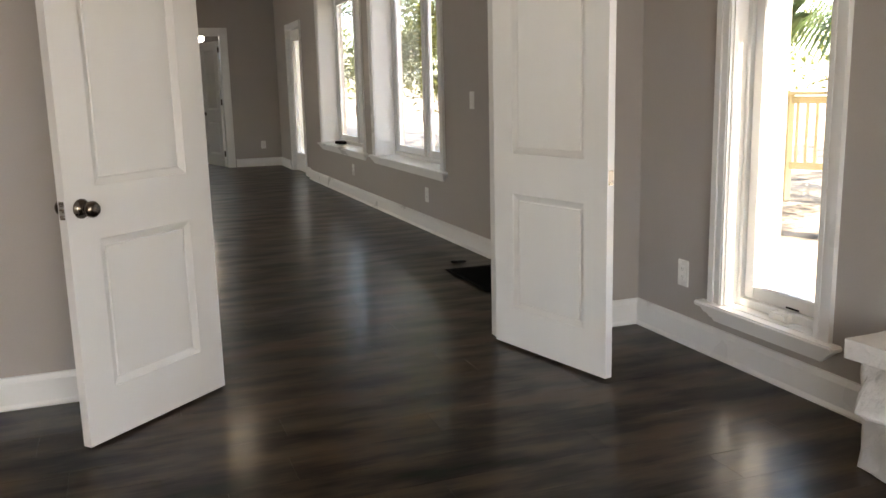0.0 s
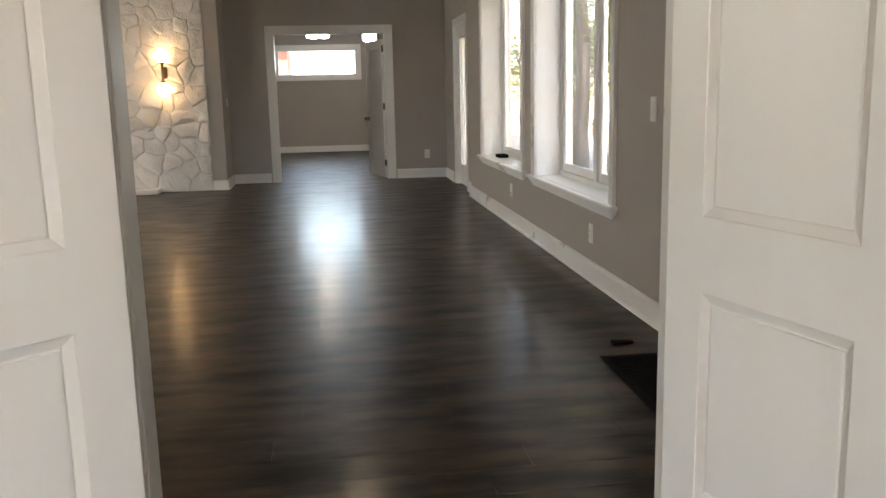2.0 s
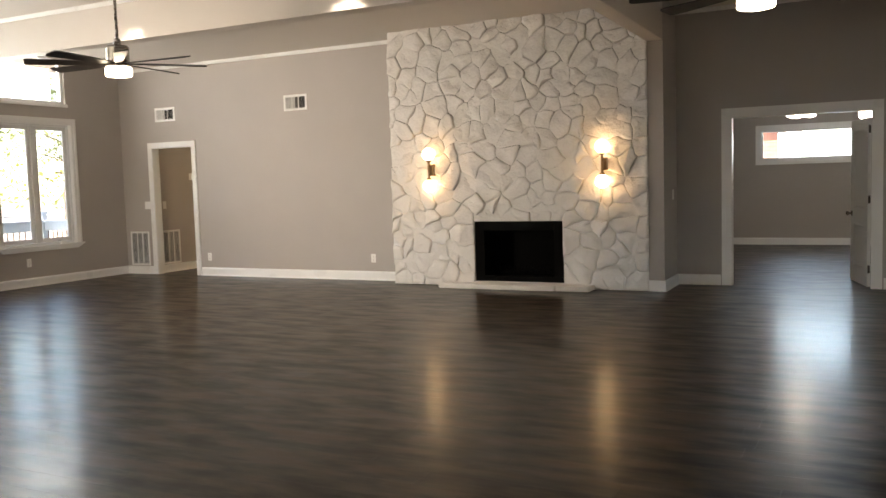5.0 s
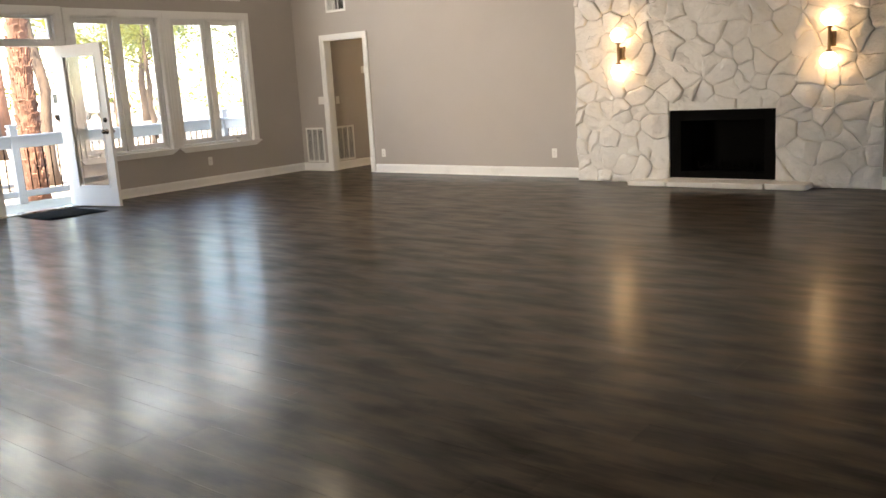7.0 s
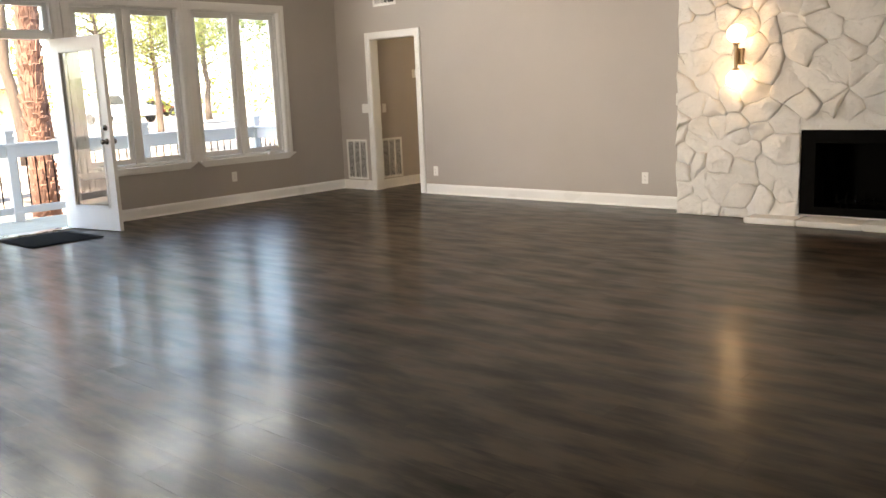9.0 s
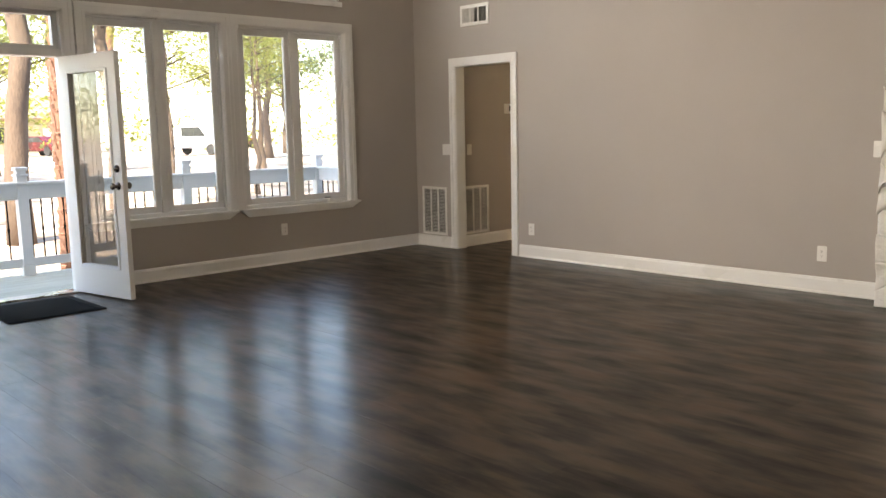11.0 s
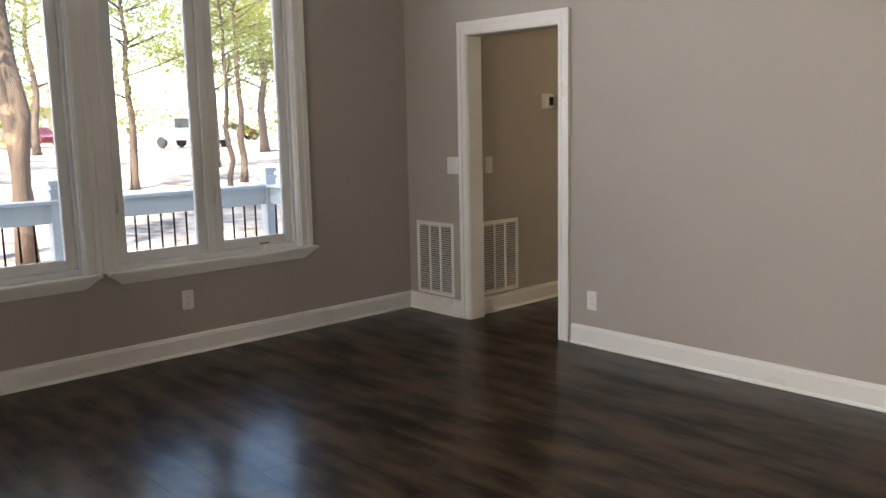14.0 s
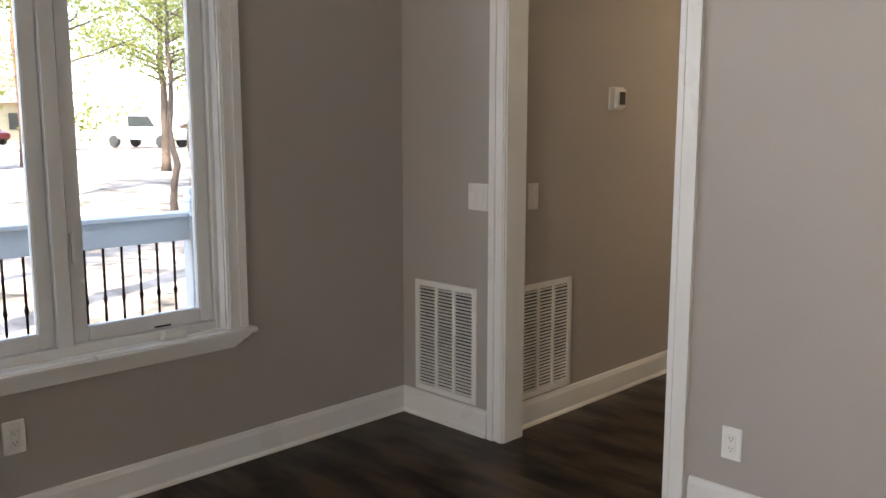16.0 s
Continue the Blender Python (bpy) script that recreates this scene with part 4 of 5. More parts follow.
def sconce(x, y, z):
    s = thing("wall_sconce", (x, y, z), "bronze wall sconce with two glowing glass globes", "wall lamp", "sconces on the stone wall")
    part(s, "backplate", boxes((-0.045, 0.020, 0.012, 0.08, -0.075, 0.075), w=0.004), BRONZE)
    bm = bmesh.new()
    lathe(bm, [(0.012, -0.135), (0.030, -0.130), (0.030, -0.108), (0.016, -0.102), (0.016, 0.102), (0.030, 0.108), (0.030, 0.130), (0.012, 0.135)], 16, Matrix.Translation((-0.02, -0.035, 0)))
    box(bm, -0.034, -0.006, -0.03, 0.015, -0.05, 0.05)
    part(s, "stem", bm, BRONZE, smooth=False)
    for k in (-1, 1):
        bm = bmesh.new()
        lathe(bm, [((0.083 + 0.004 * (i % 2)) * math.sin(a), 0.083 * math.cos(a)) for a in (0.15 + i * (math.pi - 0.3) / 12 for i in range(13))], 20, Matrix.Translation((-0.02, -0.035, k * 0.205)))
        part(s, "globe", bm, BULB, "glowing warm glass globe", smooth=True)
    return s


s1 = sconce(-2.63, 10.835, 1.512)
copy_thing(s1, pose(-0.335, 10.835, 1.512))


# ---- ceiling fans and lamps ----
def ceiling_fan(x, y, z, top, turn):
    f = thing("ceiling_fan", (x, y, z), "ceiling fan with eight black blades, nickel motor and lit drum", "ceiling fan", "ceiling fans", turn)
    bm = bmesh.new()
    lathe(bm, [(0.06, 0.0), (0.105, 0.005), (0.112, 0.015), (0.112, 0.075), (0.10, 0.082), (0.05, 0.083)], 32)
    part(f, "light_drum", bm, FANGLOW, "lit frosted glass drum", smooth=True)
    bm = bmesh.new()
    lathe(bm, [(0.09, 0.083), (0.108, 0.086), (0.108, 0.10), (0.06, 0.102), (0.06, 0.128), (0.096, 0.13), (0.098, 0.25), (0.085, 0.268), (0.03, 0.275), (0.028, 0.33), (0.014, 0.335)], 32)
    part(f, "motor_housing", bm, NICKEL, "brushed nickel housing", smooth=False)
    bm = bmesh.new()
    lathe(bm, [(0.0125, 0.33), (0.0125, top - z - 0.06), (0.055, top - z - 0.055), (0.065, top - z + 0.02)], 20)
    part(f, "downrod", bm, NICKEL)
    for k in range(8):
        a = math.radians(45 * k)
        m = Matrix.Rotation(a, 4, 'Z') @ Matrix.Translation((0, 0, 0.115)) @ Matrix.Rotation(radians(14), 4, 'X')
        bm = bmesh.new()
        prof = [(0.055, 0.020), (0.16, 0.030), (0.30, 0.046), (0.70, 0.060), (0.74, 0.055), (0.75, 0.045)]
        up = [bm.verts.new(m @ Vector((r, w, 0.004))) for r, w in prof] + [bm.verts.new(m @ Vector((r, -w, 0.004))) for r, w in prof[::-1]]
        lo = [bm.verts.new(m @ Vector((r, w, -0.004))) for r, w in prof] + [bm.verts.new(m @ Vector((r, -w, -0.004))) for r, w in prof[::-1]]
        bm.faces.new(up), bm.faces.new(lo[::-1])
        for i in range(len(up)):
            bm.faces.new((up[i], up[(i + 1) % len(up)], lo[(i + 1) % len(up)], lo[i]))
        part(f, "blade", bm, BLADE)
    return f


ceiling_fan(-3.47, 6.5, 2.36, roof_l(6.5), 4)
ceiling_fan(1.83, 6.5, 2.34, roof_r(6.5), 12)
for x in (-5.55, -2.48):
    c = thing("downlight", (x, 8.40, roof_l(8.40)), "round recessed ceiling downlight, lit", "downlight", "recessed downlights")
    tl = math.atan(0.155)
    m = Matrix.Rotation(-tl, 4, 'X')
    bm = bmesh.new()
    lathe(bm, [(0.088, -0.012), (0.116, -0.010), (0.122, 0.0), (0.088, 0.002)], 28, m)
    part(c, "trim_ring", bm, TRIM, smooth=True)
    bm = bmesh.new()
    lathe(bm, [(0.01, -0.009), (0.092, -0.009), (0.092, 0.0)], 28, m)
    part(c, "lens", bm, CANGLOW, "lit frosted lens")
    sp = new("downlight_beam", bpy.data.lights.new("downlight_beam", 'SPOT'))
    sp.data.energy, sp.data.spot_size, sp.data.spot_blend, sp.data.color, sp.data.shadow_soft_size = 10, radians(75), 0.25, (1.0, 0.92, 0.80), 0.05
    sp.matrix_basis = look((x, 8.40, roof_l(8.40) - 0.03), (x, 8.62, 0))

bf = thing("bedroom_fan_light", (1.55, 14.8, 2.30), "flush ceiling fan with a cluster of lit glass shades", "ceiling fan")
bm = bmesh.new()
lathe(bm, [(0.05, 0.15), (0.11, 0.13), (0.12, 0.03), (0.06, 0.0), (0.04, -0.04)], 24)
part(bf, "motor_housing", bm, NICKEL)
for k in range(5):
    m = Matrix.Rotation(radians(72 * k + 10), 4, 'Z') @ Matrix.Translation((0, 0, 0.03)) @ Matrix.Rotation(radians(12), 4, 'X')
    bm = bmesh.new()
    box(bm, 0.10, 0.62, -0.06, 0.06, -0.004, 0.004, m)
    bevel(bm, 0.003, 1)
    part(bf, "blade", bm, TRIM)
for k in range(4):
    a = radians(90 * k + 30)
    bm = bmesh.new()
    lathe(bm, [(0.02, 0.0), (0.055, -0.03), (0.085, -0.08), (0.082, -0.11), (0.02, -0.13)], 20, Matrix.Translation((0.13 * math.cos(a), 0.13 * math.sin(a), -0.02)))
    part(bf, "shade", bm, glow("bedroom_shade_%d" % k, (1.0, 0.97, 0.92), 2.3) if k == 0 else bpy.data.materials["bedroom_shade_0"], smooth=True)
fl = thing("flush_lamp", (2.44, 14.8, 2.45), "lit flush glass ceiling lamp", "ceiling lamp")
bm = bmesh.new()
lathe(bm, [(0.02, -0.37), (0.09, -0.36), (0.12, -0.33), (0.12, -0.24), (0.03, -0.22), (0.03, -0.02), (0.06, 0.0)], 24)
part(fl, "shade", bm, bpy.data.materials["bedroom_shade_0"], smooth=True)

# unseen lamp added to brighten the hall
hl = thing("hall_lamp", (-6.7, 13.6, 2.42), "lit flush glass lamp added out of view on the hall ceiling as fill", "ceiling lamp")
bm = bmesh.new()
lathe(bm, [(0.02, -0.10), (0.10, -0.085), (0.13, -0.04), (0.13, -0.01), (0.06, 0.0)], 24)
part(hl, "shade", bm, glow("hall_fill_glass", (1.0, 0.80, 0.54), 9.5), smooth=True)


# ---- wall fittings ----
def wall_pose(kind, u, z):
    """A place on a wall: local x along the wall, -y out of it."""
    return {"north": pose(u, YH, z), "bed": pose(u, YF, z), "west": pose(XL, u, z, 0, 0, 90), "east": pose(XR, u, z, 0, 0, -90), "hall": pose(XHL, u, z, 0, 0, 90), "pil": pose(XP1, u, z, 0, 0, 90)}[kind]


def plate_bm(w, h):
    bm = bmesh.new()
    box(bm, -w / 2, w / 2, -0.007, 0.001, -h / 2, h / 2)
    bevel(bm, 0.003, 2)
    return bm


def outlet():
    o = thing("outlet", (0, 0, 0), "white double wall outlet with plate", "outlet", "wall outlets")
    part(o, "plate", plate_bm(0.076, 0.122), PLASTIC)
    part(o, "socket", boxes((-0.017, 0.017, -0.0092, -0.006, -0.034, 0.034), w=0.0015), PLASTIC)
    for zc in (-0.019, 0.019):
        for x0, x1, za, zb in ((-0.007, -0.005, -0.002, 0.006), (0.005, 0.007, -0.002, 0.006), (-0.002, 0.002, -0.010, -0.006)):
            part(o, "slot", boxes((x0, x1, -0.0096, -0.009, zc + za, zc + zb)), DARK)
    return o


def switch(n, label):
    o = thing("light_switch", (0, 0, 0), label, "light switch", "light switches")
    part(o, "plate", plate_bm(0.076 + 0.046 * (n - 1), 0.122), PLASTIC)
    for k in range(n):
        x = (k - (n - 1) / 2) * 0.046
        part(o, "rocker", boxes((x - 0.0165, x + 0.0165, -0.0095, -0.006, -0.033, 0.033), w=0.002), PLASTIC)
        part(o, "slider", boxes((x - 0.010, x + 0.010, -0.0125, -0.009, -0.030, -0.022), w=0.001), PLASTIC)
    return o


o0 = outlet()
spots = [("north", -6.77, 0.297), ("north", -3.785, 0.312), ("west", 9.35, 0.352), ("east", 4.67, 0.30), ("east", 1.185, 0.327), ("bed", 3.05, 0.335), ("east", 7.05, 0.31), ("west", 4.3, 0.35)]
for i, sp_ in enumerate(spots):
    if i:
        copy_thing(o0, wall_pose(*sp_))
    else:
        o0.matrix_basis = wall_pose(*sp_)
sw1 = switch(1, "white single wall switch with plate")
sw1.matrix_basis = wall_pose("east", 3.66, 1.086)
for sp_ in (("hall", 11.485, 1.11), ("north", -3.40, 1.13), ("pil", 11.45, 1.12)):
    copy_thing(sw1, wall_pose(*sp_))
sw2 = switch(2, "white double wall switch with plate")
sw2.matrix_basis = wall_pose("north", -8.022, 1.118)

th = thing("thermostat", (0, 0, 0), "white square thermostat with a black screen", "thermostat")
th.matrix_basis = wall_pose("hall", 12.16, 1.572)
part(th, "plate", boxes((-0.075, 0.055, -0.008, 0.001, -0.058, 0.058), w=0.003), PLASTIC)
part(th, "body", boxes((-0.035, 0.05, -0.026, -0.007, -0.048, 0.048), w=0.005), PLASTIC)
part(th, "screen", boxes((-0.012, 0.04, -0.028, -0.0255, -0.032, 0.034), w=0.001), CARGLASS, "black glass screen")


def return_grille(kind, u, z, w=0.43, h=0.555):
    g = thing("return_air_grille", (0, 0, 0), "white metal return-air grille with rows of louvres", "air grille", "return-air grilles")
    g.matrix_basis = wall_pose(kind, u, z)
    b = 0.030
    bm = boxes((-w / 2, -w / 2 + b, -0.010, 0.001, 0, h), (w / 2 - b, w / 2, -0.010, 0.001, 0, h), (-w / 2 + b, w / 2 - b, -0.010, 0.001, 0, b), (-w / 2 + b, w / 2 - b, -0.010, 0.001, h - b, h))
    bevel(bm, 0.003, 1)
    part(g, "frame", bm, PLASTIC)
    inner = w - 2 * b
    bm = bmesh.new()
    for k in (1, 2):
        x = -w / 2 + b + inner * k / 3
        box(bm, x - 0.009, x + 0.009, -0.009, -0.001, b, h - b)
    part(g, "bars", bm, PLASTIC)
    part(g, "backing", boxes((-w / 2 + b, w / 2 - b, -0.0008, 0.0008, b, h - b)), DARK)
    bm = bmesh.new()
    n = 30
    for i in range(n):
        zc = b + (h - 2 * b) * (i + 0.5) / n
        for k in range(3):
            x0 = -w / 2 + b + inner * k / 3 + (0.009 if k else 0.0)
            x1 = -w / 2 + b + inner * (k + 1) / 3 - (0.009 if k < 2 else 0.0)
            m = Matrix.Translation(((x0 + x1) / 2, -0.005, zc)) @ Matrix.Rotation(radians(30), 4, 'X')
            box(bm, -(x1 - x0) / 2, (x1 - x0) / 2, -0.0060, 0.0060, -0.001, 0.001, m)
    part(g, "louvre", bm, PLASTIC, kind="stuff")
    return g


return_grille("north", -8.231, 0.138, 0.41)
return_grille("hall", 11.595, 0.138, 0.41)


def supply_vent(x0, x1, z0, z1):
    g = thing("supply_vent", ((x0 + x1) / 2, YH, z0), "white wall vent with dark upright fins", "air vent", "wall vents")
    w, h, b = x1 - x0, z1 - z0, 0.035
    bm = boxes((-w / 2, -w / 2 + b, -0.010, 0.001, 0, h), (w / 2 - b, w / 2, -0.010, 0.001, 0, h), (-w / 2 + b, w / 2 - b, -0.010, 0.001, 0, b), (-w / 2 + b, w / 2 - b, -0.010, 0.001, h - b, h))
    bevel(bm, 0.003, 1)
    part(g, "frame", bm, PLASTIC)
    part(g, "backing", boxes((-w / 2 + b, w / 2 - b, -0.0008, 0.0008, b, h - b)), DARK)
    bm = bmesh.new()
    for k in (1, 2):
        x = -w / 2 + b + (w - 2 * b) * k / 3
        box(bm, x - 0.007, x + 0.007, -0.009, -0.001, b, h - b)
    for k in range(18):
        x = -w / 2 + b + (w - 2 * b) * (k + 0.5) / 18
        box(bm, -0.0008, 0.0008, -0.006, 0.006, b, h - b, Matrix.Translation((x, -0.006, 0)) @ Matrix.Rotation(radians(-35 if k < 9 else 35), 4, 'Z'))
    part(g, "fin", bm, PLASTIC, kind="stuff")


supply_vent(-7.76, -7.34, 2.44, 2.66)
supply_vent(-5.22, -4.81, 2.455, 2.685)


# ---- loose things indoors ----
def door_mat(x0, x1, y0, y1, rz=0.0):
    d = thing("door_mat", ((x0 + x1) / 2, (y0 + y1) / 2, 0.004), "black ribbed door mat on the floor", "door mat", "door mats", rz)
    w, h = (x1 - x0) / 2, (y1 - y0) / 2
    bm = boxes((-w, w, -h, h, 0, 0.006))
    bevel(bm, 0.003, 1)
    part(d, "border", bm, RUBBER)
    bm = bmesh.new()
    n = int(2 * (h - 0.03) / 0.022)
    for i in range(n):
        y = -h + 0.03 + (i + 0.5) * 0.022
        box(bm, -w + 0.03, w - 0.03, y - 0.006, y + 0.006, 0.005, 0.010)
    part(d, "rib", bm, RUBBER, kind="stuff")


door_mat(2.845, 3.255, 2.44, 3.12)
door_mat(-8.40, -7.62, 6.38, 7.10)
cl = thing("door_wedge", (3.02, 3.32, 0.0), "small dark rubber strip on the floor", "door wedge")
bm = bmesh.new()
prism(bm, [(-0.05, 0.004), (0.05, 0.004), (0.05, 0.010), (-0.05, 0.016)], 1, -0.015, 0.015)
part(cl, "wedge", bm, RUBBER)
bx = thing("small_black_box", (3.40, 8.04, WZ0), "small flat black box on the window sill", "box")
bm = boxes((-0.05, 0.05, -0.09, 0.09, 0.001, 0.035))
bevel(bm, 0.005, 2)
part(bx, "case", bm, IRON)

# raised stone hearth in the entrance room
rh = thing("raised_hearth", (3.12, -0.75, 0), "white painted rough stone hearth bench with a slab top", "hearth")
part(rh, "core", boxes((2.99, XR, -1.42, -0.14, 0.0, 0.36)), STONE, local=False)
rngr = random.Random(9)
for k in range(4):
    for row in range(2):
        y0 = -1.44 + k * 0.33
        poly = [Vector((y0 + rngr.uniform(-0.02, 0.02), 0.18 * row)), Vector((y0 + 0.33, 0.18 * row)), Vector((y0 + 0.33 + rngr.uniform(-0.03, 0.0), 0.18 * row + 0.18)), Vector((y0, 0.18 * row + 0.18))]
        ob = part(rh, "stone", stone_mesh(poly, 0.05, rngr), STONE, smooth=True)
        ob.matrix_parent_inverse = rh.matrix_basis.inverted()
        ob.matrix_basis = pose(2.995, 0, 0, 0, 0, 90) @ Matrix.Scale(-1, 4, (0, 1, 0))
for row in range(2):
    poly = [Vector((2.99, 0.18 * row)), Vector((3.30, 0.18 * row)), Vector((3.30, 0.18 * row + 0.18)), Vector((2.98, 0.18 * row + 0.18))]
    ob = part(rh, "stone", stone_mesh(poly, 0.04, rngr), STONE, smooth=True)
    ob.matrix_parent_inverse = rh.matrix_basis.inverted()
    ob.matrix_basis = pose(0, -0.145, 0) @ Matrix.Scale(-1, 4, (0, 1, 0))
bm = boxes((2.93, XR, -1.46, -0.09, 0.355, 0.415))
bmesh.ops.subdivide_edges(bm, edges=bm.edges, cuts=5, use_grid_fill=True)
for v in bm.verts:
    v.co += Vector((0.02, 0.02, 0.008)) * noise.noise(v.co * 8)
part(rh, "slab", bm, STONE, local=False)


# ---- outside ----
def ground_z(x, y):
    d = max(XL - 2.0 - x, x - 6.5, y - 20, -6 - y, 0.0)
    return -0.50 + min(d, 16) * 0.036 + 0.06 * noise.noise(Vector((x * 0.15, y * 0.15, 0))) * min(d / 5, 1)


def grid_sheet(name, x0, x1, y0, y1, n, f, mat, label, category):
    bm = bmesh.new()
    xs_ = [x0 + (x1 - x0) * i / n for i in range(n + 1)]
    ys_ = [y0 + (y1 - y0) * i / n for i in range(n + 1)]
    g = [[bm.verts.new((x, y, f(x, y))) for y in ys_] for x in xs_]
    for i in range(n):
        for j in range(n):
            bm.faces.new((g[i][j], g[i + 1][j], g[i + 1][j + 1], g[i][j + 1]))
    return structure(name, bm, mat, label, category, True)


bm = bmesh.new()
ax = [-900, -400, -200, -120, -80] + [-60 + 1.5 * i for i in range(81)] + [90, 130, 210, 400, 900]
gg = [[bm.verts.new((x, y, ground_z(x, y))) for y in ax] for x in ax]
for i in range(len(ax) - 1):
    for j in range(len(ax) - 1):
        bm.faces.new((gg[i][j], gg[i + 1][j], gg[i + 1][j + 1], gg[i][j + 1]))
structure("ground", bm, LITTER_DAPPLED, "sandy ground under pine needles and leaves, dappled sun and shade in its colour", "ground", True)
bm = bmesh.new()
for k in range(40):
    y0, y1 = -60 + 4 * k, -56 + 4 * k
    bm.faces.new([bm.verts.new((x, y, ground_z(x, y) + 0.03)) for x, y in ((-48, y0), (-41, y0), (-41, y1), (-48, y1))])
bmesh.ops.remove_doubles(bm, verts=bm.verts, dist=0.001)
structure("road", bm, ROADM, "pale sunlit gravel drive", "road", True)

# deck and railing on the garden side
deck = tagged(new("deck"), "weathered wooden deck outside the garden doors", "deck", kind="structure")
board = finish("deck_board", boxes((-0.069, 0.069, -5.0, 5.0, -0.04, 0.0), w=0.004), DECKW)
for k in range(12):
    b = new("deck_board", board)
    b.parent = deck
    b.matrix_basis = pose(-8.80 - 0.146 * k, 6.6, -0.07)
fr = new("deck_frame", finish("deck_frame", boxes((-10.5, -8.72, 1.62, 1.68, -0.5, -0.112), (-10.5, -8.72, 11.5, 11.56, -0.5, -0.112), (-10.52, -10.47, 1.68, 11.5, -0.5, -0.112)), DECKW))
fr.parent = deck


def rail_post(x, y):
    p = thing("rail_post", (x, y, -0.07), "white railing post with a shaped cap", "railing post", "railing posts")
    bm = boxes((-0.052, 0.052, -0.052, 0.052, 0.0, 1.03))
    box(bm, -0.06, 0.06, -0.06, 0.06, 0.0, 0.12)
    box(bm, -0.062, 0.062, -0.062, 0.062, 1.03, 1.05)
    box(bm, -0.045, 0.045, -0.045, 0.045, 1.05, 1.085)
    box(bm, -0.06, 0.06, -0.06, 0.06, 1.085, 1.12)
    bevel(bm, 0.004, 1)
    part(p, "post", bm, RAILW)
    return p


XRAIL = -10.35
p0 = rail_post(XRAIL, 1.75)
post_y = [3.63, 5.51, 7.39, 9.20, 11.08]
for y in post_y:
    copy_thing(p0, pose(XRAIL, y, -0.07))
copy_thing(p0, pose(-8.80, 11.08, -0.07))
rl = thing("railing", (XRAIL, 6.3, 0), "white board railing with thin black balusters", "railing")
bm = boxes((XRAIL - 0.02, XRAIL + 0.02, 1.75, 11.08, 0.72, 0.87), (XRAIL - 0.07, XRAIL + 0.07, 1.75, 11.08, 0.872, 0.90), (XRAIL - 0.02, XRAIL + 0.02, 1.75, 11.08, 0.02, 0.11),
           (XRAIL, -8.75, 11.06, 11.1, 0.72, 0.87), (XRAIL, -8.75, 11.01, 11.15, 0.872, 0.90), (XRAIL, -8.75, 11.06, 11.1, 0.02, 0.11))
bevel(bm, 0.004, 1)
part(rl, "rail", bm, RAILW, local=False)
bm = bmesh.new()
y = 1.86
while y < 11.05:
    if min(abs(y - q) for q in post_y) > 0.07:
        lathe(bm, [(0.008, 0.11), (0.008, 0.38), (0.014, 0.41), (0.008, 0.44), (0.008, 0.72)], 6, Matrix.Translation((XRAIL, y, 0)))
    y += 0.112
x = XRAIL + 0.11
while x < -8.8:
    lathe(bm, [(0.008, 0.11), (0.008, 0.38), (0.014, 0.41), (0.008, 0.44), (0.008, 0.72)], 6, Matrix.Translation((x, 11.08, 0)))
    x += 0.112
part(rl, "baluster", bm, IRON, "black metal balusters", local=False, kind="stuff")

# timber stair rail outside the entrance room
tr = thing("timber_railing", (9.3, 6.6, -0.5), "new yellow pine deck railing with square balusters", "railing")
bm = bmesh.new()
for (x, y) in ((9.15, 6.95), (9.70, 5.75)):
    box(bm, x - 0.045, x + 0.045, y - 0.045, y + 0.045, -0.55, 1.0)
m = Matrix.Translation((9.15, 6.95, 0)) @ Matrix.Rotation(math.atan2(-1.2, 0.55), 4, 'Z')
box(bm, -0.1, 1.45, -0.07, 0.07, 0.96, 1.0, m), box(bm, 0, 1.35, -0.02, 0.02, 0.85, 0.94, m), box(bm, 0, 1.35, -0.02, 0.02, 0.0, 0.09, m)
for k in range(10):
    box(bm, 0.10 + 0.125 * k, 0.135 + 0.125 * k, -0.018, 0.018, 0.05, 0.9, m)
bevel(bm, 0.003, 1)
part(tr, "rail", bm, YELLOW, local=False)


def leaf_cloud(centres, count, size, rng, flat=0.6):
    """Many small bent leaves scattered in clumps, as vertices and faces."""
    v, f = [], []
    for _ in range(count):
        c, r = centres[rng.randrange(len(centres))]
        d = Vector((rng.gauss(0, 1), rng.gauss(0, 1), rng.gauss(0, 1) * flat)) * r * 0.5
        p = c + d
        s = size * rng.uniform(0.6, 1.4)
        q = Euler((rng.uniform(-0.9, 0.9), rng.uniform(-0.9, 0.9), rng.uniform(0, 6.28))).to_matrix()
        k = len(v)
        for u in ((-s, 0, 0), (0, -s * 0.42, s * 0.12), (s, 0, -s * 0.1), (0, s * 0.42, s * 0.12)):
            v.append(p + q @ Vector(u))
        f.append((k, k + 1, k + 2, k + 3))
    return v, f


